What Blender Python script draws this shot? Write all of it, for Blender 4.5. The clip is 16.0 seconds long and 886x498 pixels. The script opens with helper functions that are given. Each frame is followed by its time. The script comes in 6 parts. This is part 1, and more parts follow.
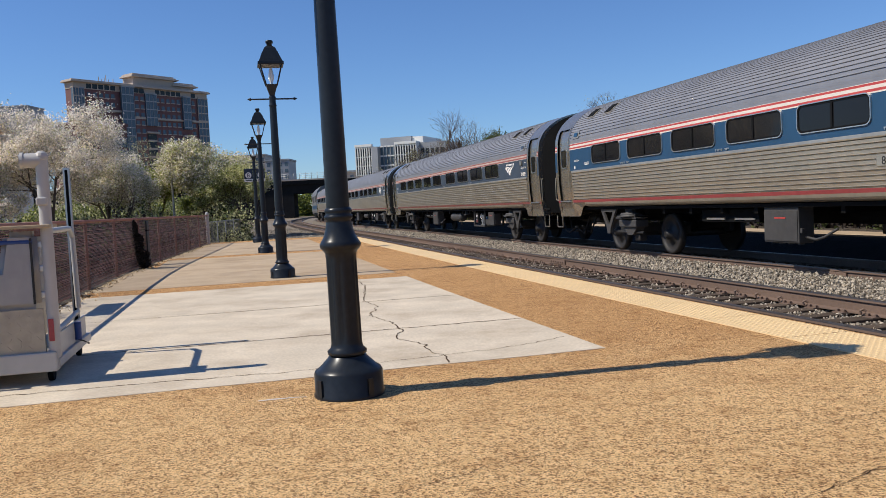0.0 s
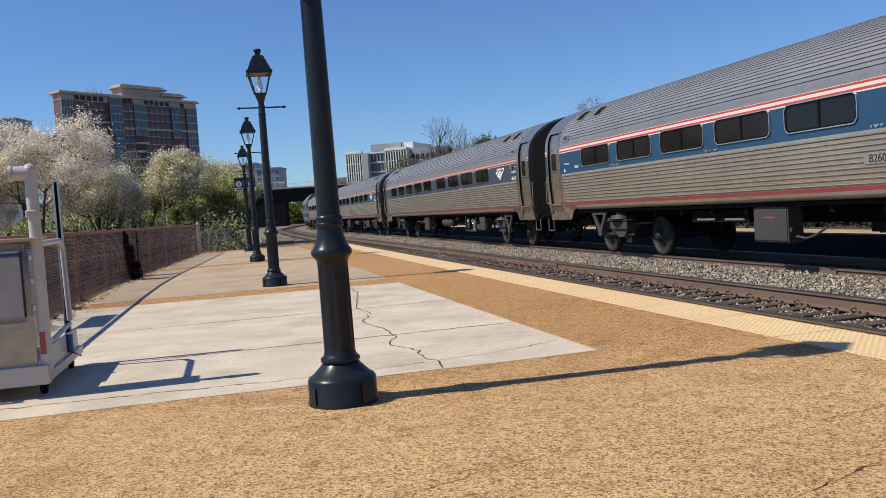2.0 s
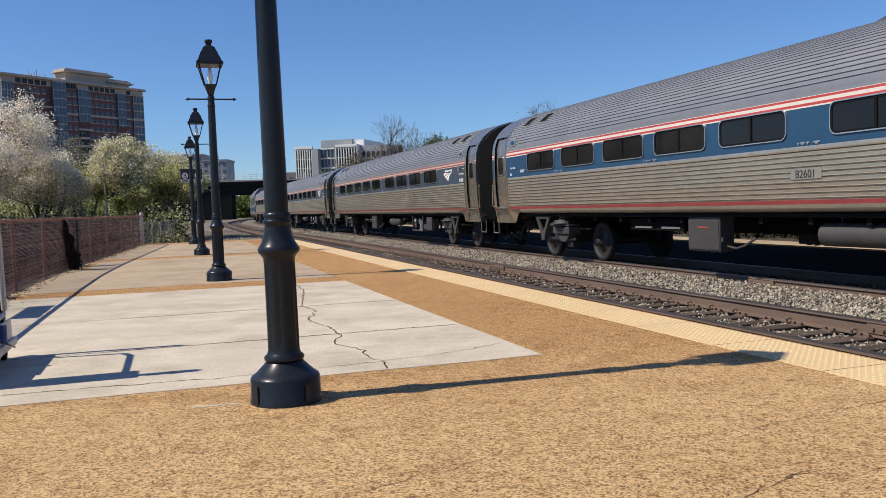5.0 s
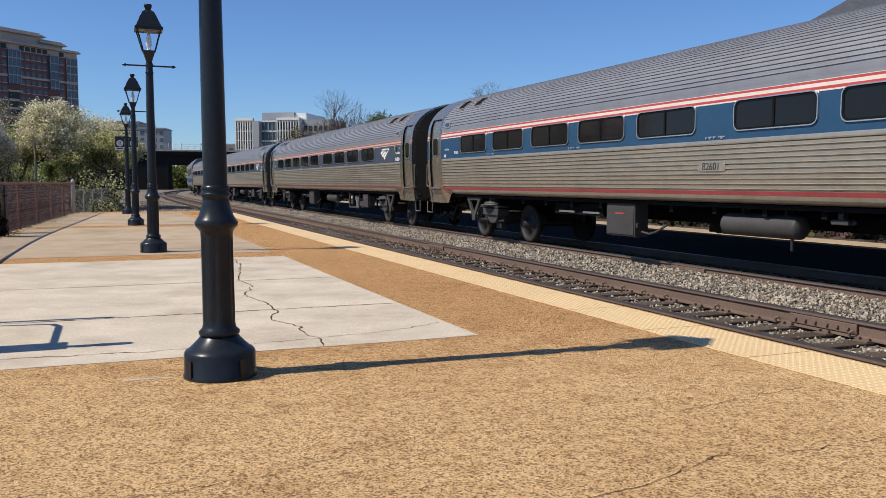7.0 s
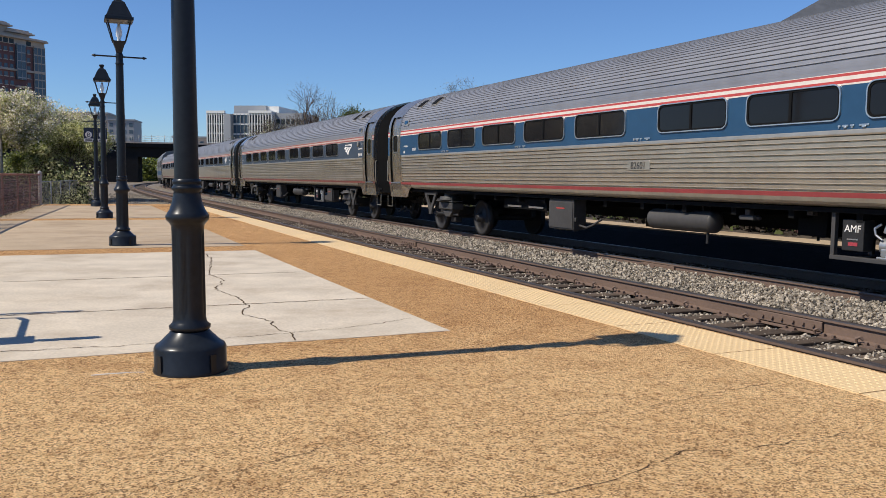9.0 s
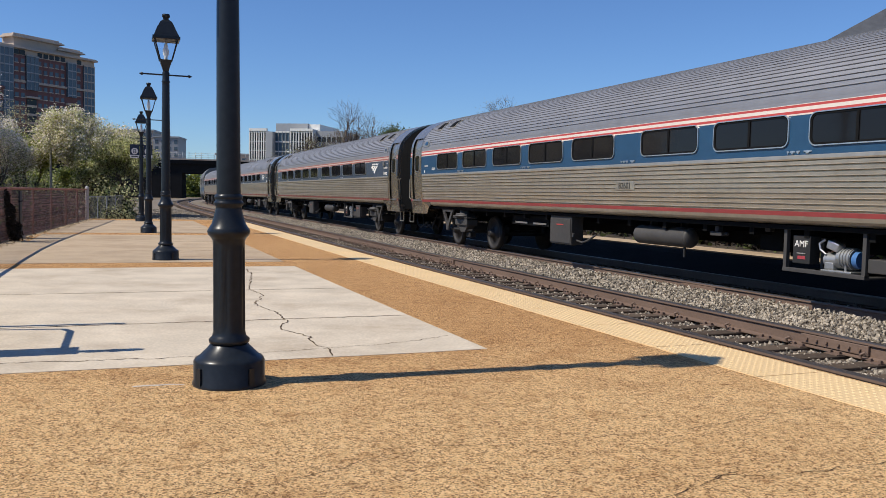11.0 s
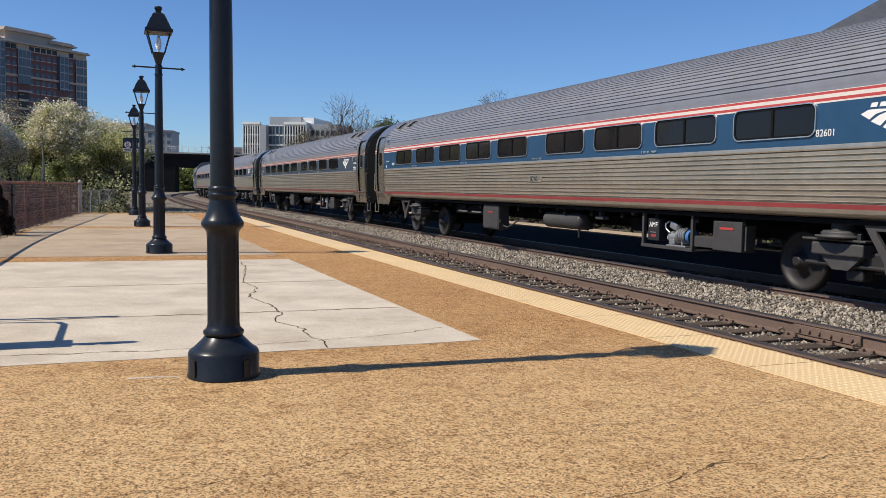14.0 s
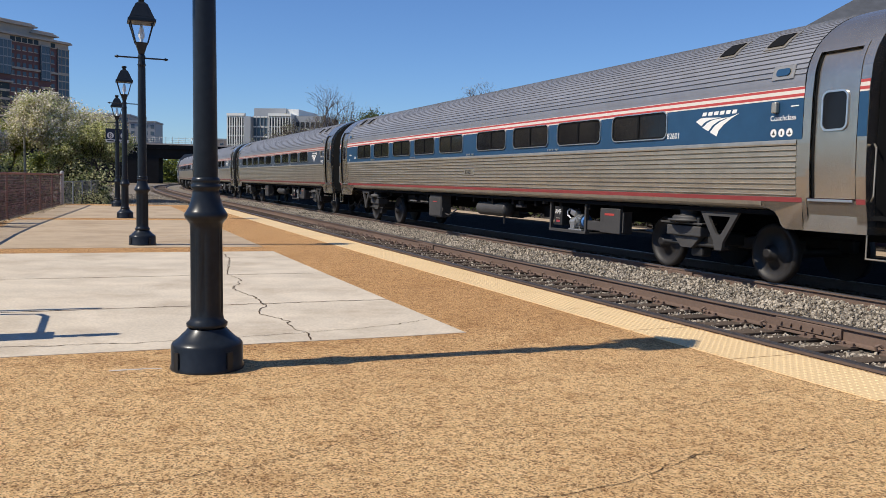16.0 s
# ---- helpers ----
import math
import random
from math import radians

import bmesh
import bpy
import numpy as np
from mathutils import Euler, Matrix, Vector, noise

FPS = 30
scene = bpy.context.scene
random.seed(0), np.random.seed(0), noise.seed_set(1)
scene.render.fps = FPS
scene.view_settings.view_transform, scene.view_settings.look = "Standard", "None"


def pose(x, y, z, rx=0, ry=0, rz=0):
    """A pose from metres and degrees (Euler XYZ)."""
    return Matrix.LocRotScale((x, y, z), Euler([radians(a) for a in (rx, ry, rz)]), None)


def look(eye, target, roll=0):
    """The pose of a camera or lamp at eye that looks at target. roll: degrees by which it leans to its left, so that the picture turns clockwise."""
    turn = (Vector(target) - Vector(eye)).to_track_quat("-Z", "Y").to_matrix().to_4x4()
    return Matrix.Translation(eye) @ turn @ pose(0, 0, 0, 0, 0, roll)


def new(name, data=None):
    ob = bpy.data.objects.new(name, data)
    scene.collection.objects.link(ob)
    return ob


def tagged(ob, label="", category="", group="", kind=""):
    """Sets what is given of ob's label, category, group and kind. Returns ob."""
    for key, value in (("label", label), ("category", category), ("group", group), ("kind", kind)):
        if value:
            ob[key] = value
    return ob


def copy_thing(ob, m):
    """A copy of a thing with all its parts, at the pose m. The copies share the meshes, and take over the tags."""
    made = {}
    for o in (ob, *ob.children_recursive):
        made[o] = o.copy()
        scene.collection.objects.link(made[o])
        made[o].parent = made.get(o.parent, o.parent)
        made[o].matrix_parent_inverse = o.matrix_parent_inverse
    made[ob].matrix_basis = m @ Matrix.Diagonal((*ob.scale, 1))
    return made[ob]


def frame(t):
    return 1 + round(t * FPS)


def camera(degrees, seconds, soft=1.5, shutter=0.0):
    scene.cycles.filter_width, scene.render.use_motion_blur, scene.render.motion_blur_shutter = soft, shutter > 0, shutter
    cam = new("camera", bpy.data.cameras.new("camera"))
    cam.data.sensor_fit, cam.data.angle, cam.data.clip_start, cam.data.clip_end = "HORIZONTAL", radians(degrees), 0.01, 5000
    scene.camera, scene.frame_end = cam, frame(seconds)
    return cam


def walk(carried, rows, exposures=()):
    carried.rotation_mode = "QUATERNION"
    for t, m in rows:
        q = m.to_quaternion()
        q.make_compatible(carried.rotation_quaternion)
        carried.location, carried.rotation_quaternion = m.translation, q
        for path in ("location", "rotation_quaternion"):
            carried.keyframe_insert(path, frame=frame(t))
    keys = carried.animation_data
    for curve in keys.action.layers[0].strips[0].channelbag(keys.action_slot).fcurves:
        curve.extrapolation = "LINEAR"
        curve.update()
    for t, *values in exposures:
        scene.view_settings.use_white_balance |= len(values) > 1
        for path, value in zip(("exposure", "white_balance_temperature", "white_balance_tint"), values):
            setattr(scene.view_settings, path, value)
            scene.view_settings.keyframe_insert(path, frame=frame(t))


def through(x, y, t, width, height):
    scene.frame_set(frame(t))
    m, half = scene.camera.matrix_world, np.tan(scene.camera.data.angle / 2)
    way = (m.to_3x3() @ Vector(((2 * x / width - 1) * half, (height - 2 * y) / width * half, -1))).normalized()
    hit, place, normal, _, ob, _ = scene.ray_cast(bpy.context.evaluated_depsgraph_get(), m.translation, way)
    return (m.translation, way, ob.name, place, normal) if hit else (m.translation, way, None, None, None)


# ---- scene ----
cam = camera(55.92, 16.0, soft=0.45, shutter=0.0)
CAMERA_ROWS = [
    (0.0, -0.002, 0.037, 1.222, -3.100, 2.832, 1.040),
    (0.5, -0.003, 0.040, 1.226, -3.468, 3.346, 1.072),
    (1.0, 0.001, 0.035, 1.220, -3.414, 3.740, 0.930),
    (1.5, 0.008, 0.027, 1.222, -3.141, 3.913, 0.703),
    (2.0, 0.003, 0.028, 1.223, -2.764, 3.840, 0.440),
    (2.5, 0.004, 0.029, 1.230, -2.485, 3.778, 0.089),
    (3.0, 0.003, 0.024, 1.232, -2.255, 3.550, -0.329),
    (3.5, 0.002, 0.024, 1.228, -2.152, 3.319, -0.813),
    (6.0, -0.001, 0.017, 1.243, -3.810, 0.673, -5.018),
    (6.5, -0.004, 0.003, 1.241, -4.148, 0.158, -6.077),
    (7.0, 0.000, -0.001, 1.246, -4.487, -0.172, -7.036),
    (7.5, -0.003, -0.008, 1.249, -4.724, -0.476, -7.783),
    (8.0, 0.000, -0.015, 1.250, -4.987, -0.706, -8.400),
    (8.5, -0.000, -0.015, 1.248, -5.114, -0.865, -8.838),
    (9.0, -0.003, -0.011, 1.249, -4.787, -0.756, -8.883),
    (9.5, -0.002, -0.010, 1.248, -3.944, -0.489, -8.325),
    (12.0, -0.003, -0.021, 1.237, -3.537, -1.721, -5.640),
    (12.5, -0.004, -0.025, 1.234, -3.784, -1.587, -6.045),
    (13.0, 0.000, -0.023, 1.233, -3.884, -1.339, -6.344),
    (13.5, -0.000, -0.022, 1.232, -3.920, -1.180, -6.496),
    (14.0, -0.001, -0.022, 1.230, -4.030, -1.098, -6.633),
    (14.5, -0.002, -0.022, 1.230, -4.118, -1.017, -6.656),
    (15.0, -0.001, -0.020, 1.233, -4.274, -0.998, -6.836),
    (15.5, 0.002, -0.025, 1.233, -4.384, -1.087, -7.156),
    (16.0, 0.003, -0.023, 1.229, -4.517, -1.333, -7.639),
]
walk(cam, [(t, pose(x, y, z, 90 + pitch, roll, yaw)) for t, x, y, z, pitch, roll, yaw in CAMERA_ROWS],
     exposures=((0.0, 0.08), (16.0, 0.08)))

# ---- world, sun ----
SUN_FROM = Vector((-0.976, -0.22, 1.14)).normalized()
world = bpy.data.worlds.new("world")
scene.world = world
world.use_nodes = True
wn = world.node_tree.nodes
sky = wn.new("ShaderNodeTexSky")
sky.sky_type = "NISHITA"
sky.sun_disc = False
sky.sun_elevation = math.asin(SUN_FROM.z)
sky.sun_rotation = math.atan2(SUN_FROM.x, SUN_FROM.y)
sky.air_density, sky.dust_density, sky.ozone_density = 1.0, 0.0, 3.0
wn["Background"].inputs["Strength"].default_value = 0.084
clear = wn.new("ShaderNodeVectorMath")
clear.operation = "MULTIPLY"
clear.inputs[1].default_value = (0.71, 0.95, 1.33)
world.node_tree.links.new(sky.outputs["Color"], clear.inputs[0])
world.node_tree.links.new(clear.outputs[0], wn["Background"].inputs["Color"])
sun_data = bpy.data.lights.new("sun", "SUN")
sun_data.energy, sun_data.angle, sun_data.color = 4.7, radians(0.55), (1.0, 0.93, 0.82)
sun = new("sun", sun_data)
sun.matrix_world = look(SUN_FROM * 50, (0, 0, 0))

# ---- materials ----


def material(name, color, rough=0.6, metal=0.0, vary=0.25, grain=40.0, blotch=1.2, bump=0.3, island=0.0, rand=0.0,
             stain=None, stain_amount=0.0, stain_scale=0.6, coords="Object", depth=0.004, spec=0.5):
    """A surface with fine grain, broad blotches, optional stains and piece-to-piece variation."""
    m = bpy.data.materials.new(name)
    m.use_nodes = True
    n, li = m.node_tree.nodes, m.node_tree.links
    b = n["Principled BSDF"]
    b.inputs["Roughness"].default_value = rough
    b.inputs["Metallic"].default_value = metal
    b.inputs["Specular IOR Level"].default_value = spec
    tc = n.new("ShaderNodeTexCoord")
    fine = n.new("ShaderNodeTexNoise")
    fine.inputs["Scale"].default_value = grain
    fine.inputs["Detail"].default_value = 4
    wide = n.new("ShaderNodeTexNoise")
    wide.inputs["Scale"].default_value = blotch
    wide.inputs["Detail"].default_value = 5
    for t in (fine, wide):
        li.new(tc.outputs[coords], t.inputs["Vector"])
    total = n.new("ShaderNodeMath")
    total.operation = "ADD"
    li.new(fine.outputs["Fac"], total.inputs[0])
    li.new(wide.outputs["Fac"], total.inputs[1])
    level = total.outputs[0]
    for amount, node, out in ((island, "ShaderNodeNewGeometry", "Random Per Island"), (rand, "ShaderNodeObjectInfo", "Random")):
        if amount:
            g = n.new(node)
            mul = n.new("ShaderNodeMath")
            mul.operation = "MULTIPLY_ADD"
            mul.inputs[1].default_value = amount
            li.new(g.outputs[out], mul.inputs[0])
            li.new(level, mul.inputs[2])
            off = n.new("ShaderNodeMath")
            off.operation = "SUBTRACT"
            off.inputs[1].default_value = amount / 2
            li.new(mul.outputs[0], off.inputs[0])
            level = off.outputs[0]
    ramp = n.new("ShaderNodeMapRange")
    ramp.inputs["From Min"].default_value, ramp.inputs["From Max"].default_value = 0.55, 1.45
    ramp.inputs["To Min"].default_value, ramp.inputs["To Max"].default_value = 1 - vary, 1 + vary
    ramp.clamp = False
    li.new(level, ramp.inputs["Value"])
    tint = n.new("ShaderNodeVectorMath")
    tint.operation = "SCALE"
    tint.inputs[0].default_value = color
    li.new(ramp.outputs[0], tint.inputs["Scale"])
    result = tint.outputs[0]
    if stain:
        blot = n.new("ShaderNodeTexNoise")
        blot.inputs["Scale"].default_value = stain_scale
        blot.inputs["Detail"].default_value = 8
        blot.inputs["Roughness"].default_value = 0.7
        li.new(tc.outputs[coords], blot.inputs["Vector"])
        cut = n.new("ShaderNodeMapRange")
        cut.inputs["From Min"].default_value, cut.inputs["From Max"].default_value = 0.48, 0.72
        cut.inputs["To Max"].default_value = stain_amount
        li.new(blot.outputs["Fac"], cut.inputs["Value"])
        mix = n.new("ShaderNodeMix")
        mix.data_type = "RGBA"
        li.new(cut.outputs[0], mix.inputs["Factor"])
        li.new(result, mix.inputs["A"])
        mix.inputs["B"].default_value = (*stain, 1)
        result = mix.outputs["Result"]
    li.new(result, b.inputs["Base Color"])
    if bump:
        bn = n.new("ShaderNodeBump")
        bn.inputs["Strength"].default_value = bump
        bn.inputs["Distance"].default_value = depth
        li.new(fine.outputs["Fac"], bn.inputs["Height"])
        li.new(bn.outputs["Normal"], b.inputs["Normal"])
    return m


def glass_material(name, color=(1, 1, 1), rough=0.02, dark=False):
    m = bpy.data.materials.new(name)
    m.use_nodes = True
    b = m.node_tree.nodes["Principled BSDF"]
    b.inputs["Base Color"].default_value = (*color, 1)
    b.inputs["Roughness"].default_value = rough
    if not dark:
        b.inputs["Transmission Weight"].default_value = 1.0
        b.inputs["IOR"].default_value = 1.1
    else:
        b.inputs["Specular IOR Level"].default_value = 0.22
    return m




def aggregate_material():
    """Pebbly exposed aggregate: tan matrix with dark pits, pale stones and broad brown staining."""
    m = bpy.data.materials.new("exposed_aggregate")
    m.use_nodes = True
    n, li = m.node_tree.nodes, m.node_tree.links
    b = n["Principled BSDF"]
    b.inputs["Roughness"].default_value = 0.92
    b.inputs["Specular IOR Level"].default_value = 0.2
    tc = n.new("ShaderNodeTexCoord")

    def noise_node(scale, detail, rough, dist=0.0):
        t = n.new("ShaderNodeTexNoise")
        t.inputs["Scale"].default_value, t.inputs["Detail"].default_value = scale, detail
        t.inputs["Roughness"].default_value, t.inputs["Distortion"].default_value = rough, dist
        li.new(tc.outputs["Object"], t.inputs["Vector"])
        return t.outputs["Fac"]

    def cut(src, lo, hi, top):
        r = n.new("ShaderNodeMapRange")
        r.inputs["From Min"].default_value, r.inputs["From Max"].default_value, r.inputs["To Max"].default_value = lo, hi, top
        li.new(src, r.inputs["Value"])
        return r.outputs[0]

    def mix(fac, x, y, blend="MIX"):
        q = n.new("ShaderNodeMix")
        q.data_type = "RGBA"
        q.blend_type = blend
        li.new(fac, q.inputs["Factor"])
        for sock, val in (("A", x), ("B", y)):
            if isinstance(val, tuple):
                q.inputs[sock].default_value = (*val, 1)
            else:
                li.new(val, q.inputs[sock])
        return q.outputs["Result"]

    def cells(scale, jitter=1.0):
        """A random grey for each pebble."""
        v = n.new("ShaderNodeTexVoronoi")
        v.inputs["Scale"].default_value = scale
        v.inputs["Randomness"].default_value = jitter
        li.new(tc.outputs["Object"], v.inputs["Vector"])
        sep = n.new("ShaderNodeSeparateColor")
        li.new(v.outputs["Color"], sep.inputs["Color"])
        return sep.outputs[0], sep.outputs[1]

    big, big2 = cells(72)
    small, small2 = cells(142)
    fleck = noise_node(70, 6, 0.8, 0.4)
    clump = noise_node(11, 8, 0.82)
    patch = noise_node(2.0, 9, 0.8)
    broad = noise_node(0.28, 4, 0.6)
    col = mix(small, (0.61, 0.355, 0.148), (0.94, 0.64, 0.315))
    col = mix(cut(big, 0.55, 1.0, 0.7), col, (0.94, 0.68, 0.36))
    col = mix(cut(big2, 0.83, 0.88, 0.7), col, (0.24, 0.125, 0.05))
    col = mix(cut(small2, 0.82, 0.87, 0.85), col, (0.14, 0.066, 0.025))
    col = mix(cut(fleck, 0.55, 0.61, 0.65), col, (0.15, 0.075, 0.028))
    col = mix(cut(clump, 0.53, 0.62, 0.85), col, (0.55, 0.44, 0.35), "MULTIPLY")
    col = mix(cut(patch, 0.50, 0.67, 0.7), col, (0.66, 0.56, 0.47), "MULTIPLY")
    col = mix(cut(broad, 0.46, 0.64, 0.4), col, (0.80, 0.73, 0.66), "MULTIPLY")
    # brown weathering of the strips between and beyond the concrete panels
    sep = n.new("ShaderNodeSeparateXYZ")
    li.new(tc.outputs["Object"], sep.inputs[0])
    edge = n.new("ShaderNodeMath")
    edge.operation = "MULTIPLY_ADD"
    edge.inputs[1].default_value = 4.0
    li.new(patch, edge.inputs[0])
    li.new(sep.outputs["Y"], edge.inputs[2])
    col = mix(cut(edge.outputs[0], 6.8, 9.2, 0.9), col, (0.72, 0.62, 0.53), "MULTIPLY")
    pits = fleck
    li.new(col, b.inputs["Base Color"])
    bn = n.new("ShaderNodeBump")
    bn.inputs["Strength"].default_value, bn.inputs["Distance"].default_value = 0.8, 0.016
    bn.invert = True
    li.new(pits, bn.inputs["Height"])
    li.new(bn.outputs["Normal"], b.inputs["Normal"])
    return m


M_TAN = aggregate_material()
M_CONC = material("concrete", (0.575, 0.49, 0.37), 0.88, vary=0.24, grain=38, blotch=1.8, bump=0.3,
                  stain=(0.36, 0.28, 0.19), stain_amount=0.75, stain_scale=1.0, rand=0.2)
M_CONC_TAN = material("tan_stained_concrete", (0.43, 0.325, 0.21), 0.9, vary=0.22, grain=38, blotch=1.8, bump=0.3,
                      stain=(0.25, 0.165, 0.09), stain_amount=0.7, stain_scale=0.6, rand=0.3)
M_CRACK = material("crack_dirt", (0.06, 0.036, 0.02), 0.95, bump=0.2, spec=0.1)
M_YELLOW = material("tactile_yellow", (0.70, 0.505, 0.265), 0.7, vary=0.16, grain=70, blotch=1.5, bump=0.2,
                    stain=(0.5, 0.34, 0.15), stain_amount=0.5, stain_scale=1.3, rand=0.15)
M_EDGE = material("platform_edge", (0.22, 0.19, 0.16), 0.9, bump=0.5)
M_BALLAST = material("ballast_bed", (0.19, 0.155, 0.115), 0.95, vary=0.6, grain=22, blotch=2, bump=1.0, depth=0.03)
# ballast below the train: the shade there is put into this near-black colour
M_BED_SHADED = material("shaded_ballast", (0.012, 0.010, 0.008), 0.95, spec=0.1, vary=0.6, grain=22, blotch=2, bump=1.0, depth=0.03)
M_BED_MID = material("brown_ballast", (0.11, 0.082, 0.058), 0.95, vary=0.7, grain=24, blotch=2, bump=1.0, depth=0.03)
M_GRASS = material("grass", (0.10, 0.15, 0.03), 0.9, vary=0.4, grain=8, blotch=0.6, bump=0.6, depth=0.03)
M_STONE = material("ballast_stone", (0.30, 0.255, 0.195), 0.9, vary=0.5, grain=30, bump=0.4, island=1.3)
M_SOIL = material("leaf_litter_soil", (0.055, 0.042, 0.03), 0.95, vary=0.6, grain=25, blotch=1.5, bump=0.8, depth=0.02,
                  stain=(0.16, 0.12, 0.075), stain_amount=0.6, stain_scale=9)
M_DIRT = material("dirt_ground", (0.17, 0.125, 0.08), 0.95, vary=0.4, grain=6, blotch=0.3, bump=0.8, depth=0.03,
                  stain=(0.09, 0.10, 0.035), stain_amount=0.8, stain_scale=0.25)
M_TIE = material("timber_tie", (0.075, 0.055, 0.04), 0.9, spec=0.2, vary=0.4, grain=18, bump=0.7, rand=0.5)
M_RAIL = material("rusty_rail", (0.15, 0.098, 0.07), 0.75, vary=0.25, grain=30, bump=0.3)
M_RAILTOP = material("worn_rail_head", (0.16, 0.14, 0.13), 0.4, 0.8, vary=0.2, grain=15, bump=0.0)
M_BLACK = material("black_paint", (0.0165, 0.0205, 0.0255), 0.30, vary=0.3, grain=25, bump=0.08, depth=0.002, spec=0.26)
M_WHEEL = material("wheel_steel", (0.024, 0.021, 0.019), 0.55, 0.2, vary=0.3, grain=12, bump=0.2)
M_IRON = material("dark_iron", (0.018, 0.017, 0.016), 0.6, vary=0.4, grain=20, bump=0.3, stain=(0.045, 0.033, 0.024),
                  stain_amount=0.5, stain_scale=2)
# black underframe, deepened so the colour also carries the shade under the floor
M_UNDER = material("underframe_shade_black", (0.006, 0.006, 0.006), 0.85, spec=0.15, vary=0.4, grain=12, bump=0.3)
M_BOXGREY = material("equipment_grey", (0.052, 0.048, 0.044), 0.6, vary=0.25, grain=10, bump=0.1)
M_STEEL = material("brushed_stainless", (0.51, 0.445, 0.345), 0.36, 0.72, vary=0.16, grain=8, blotch=0.7, bump=0.05,
                   stain=(0.22, 0.17, 0.12), stain_amount=0.3, stain_scale=2.5)
M_SHEET = material("plain_stainless_sheet", (0.50, 0.435, 0.35), 0.27, 0.85, vary=0.10, grain=6, blotch=0.9, bump=0.03,
                   stain=(0.26, 0.20, 0.14), stain_amount=0.35, stain_scale=1.6)
M_BLUEFAN = material("blue_fan_paint", (0.06, 0.16, 0.36), 0.45, vary=0.2, bump=0.05)
M_ROOF = material("weathered_roof_steel", (0.27, 0.27, 0.28), 0.5, 0.45, vary=0.12, grain=5, blotch=0.5, bump=0.05,
                  stain=(0.15, 0.14, 0.13), stain_amount=0.25, stain_scale=0.9)
M_BLUE = material("blue_livery", (0.018, 0.062, 0.125), 0.35, vary=0.15, grain=6, blotch=0.6, bump=0.03)
M_REDLOW = material("dull_red_livery", (0.27, 0.045, 0.042), 0.5, vary=0.2, grain=8, bump=0.02)
M_RED = material("red_livery", (0.43, 0.055, 0.045), 0.45, vary=0.12, grain=8, bump=0.02)
M_CREAM = material("cream_livery", (0.64, 0.57, 0.49), 0.5, vary=0.1, grain=9, bump=0.02)
M_BLUE_WORN = material("weathered_blue_livery", (0.045, 0.062, 0.085), 0.45, vary=0.2, grain=6, blotch=0.6, bump=0.03)
M_CREAM_WORN = material("weathered_cream_livery", (0.44, 0.34, 0.28), 0.55, vary=0.15, grain=9, bump=0.02)
M_RED_WORN = material("weathered_red_livery", (0.27, 0.075, 0.06), 0.55, vary=0.15, grain=8, bump=0.02)
M_REDLOW_WORN = material("weathered_low_red_livery", (0.20, 0.06, 0.045), 0.55, vary=0.2, grain=8, bump=0.02)
M_WHITE = material("white_livery", (0.80, 0.76, 0.70), 0.5, vary=0.07, grain=9, bump=0.02)
M_DARKGLASS = glass_material("tinted_coach_glass", (0.012, 0.012, 0.013), 0.06, dark=True)
M_FRAME = material("window_frame_alloy", (0.60, 0.59, 0.57), 0.28, 0.85, vary=0.1, bump=0.05)
M_RUBBER = material("black_rubber", (0.007, 0.007, 0.007), 0.8, spec=0.12, vary=0.3, bump=0.2)
M_LAMPGLASS = glass_material("lantern_glass", (0.95, 0.97, 1.0), 0.05)
M_BULB = material("frosted_bulb", (0.8, 0.8, 0.78), 0.4, vary=0.05, bump=0)
M_GALV = material("galvanised_steel", (0.38, 0.38, 0.37), 0.45, 0.7, vary=0.15, grain=14, bump=0.1)
M_LIFT = material("grey_white_enamel", (0.49, 0.465, 0.43), 0.45, vary=0.1, grain=7, bump=0.06, stain=(0.35, 0.32, 0.28),
                  stain_amount=0.35, stain_scale=2)
M_MOULD = material("moulded_grey_plastic", (0.36, 0.345, 0.325), 0.5, vary=0.12, grain=9, bump=0.06, stain=(0.24, 0.22, 0.19),
                   stain_amount=0.35, stain_scale=2)
M_ALU = material("raw_aluminium", (0.55, 0.55, 0.55), 0.35, 0.85, vary=0.12, grain=12, bump=0.1)
M_TREAD = material("tread_plate", (0.42, 0.38, 0.31), 0.5, 0.6, vary=0.2, grain=14, bump=0.3)
M_BLUEPL = material("blue_plastic", (0.02, 0.06, 0.22), 0.4, bump=0.05)
M_REDREF = material("red_reflector", (0.35, 0.05, 0.06), 0.3, bump=0.05)
M_PLY = material("plywood", (0.5, 0.38, 0.23), 0.7, vary=0.2, grain=16, bump=0.2)
M_BARK = material("bark", (0.115, 0.085, 0.065), 0.9, vary=0.4, grain=20, bump=0.6, depth=0.02)


def leaf_material(name, color, through=0.45):
    """Thin leaves or petals: part reflected, part let through, varying from clump to clump."""
    m = material(name, color, 0.7, vary=0.35, bump=0, island=1.2, grain=3, spec=0.2)
    n, li = m.node_tree.nodes, m.node_tree.links
    b, out = n["Principled BSDF"], n["Material Output"]
    tr = n.new("ShaderNodeBsdfTranslucent")
    li.new(b.inputs["Base Color"].links[0].from_socket, tr.inputs["Color"])
    mx = n.new("ShaderNodeMixShader")
    mx.inputs["Fac"].default_value = through
    li.new(b.outputs[0], mx.inputs[1])
    li.new(tr.outputs[0], mx.inputs[2])
    li.new(mx.outputs[0], out.inputs["Surface"])
    return m


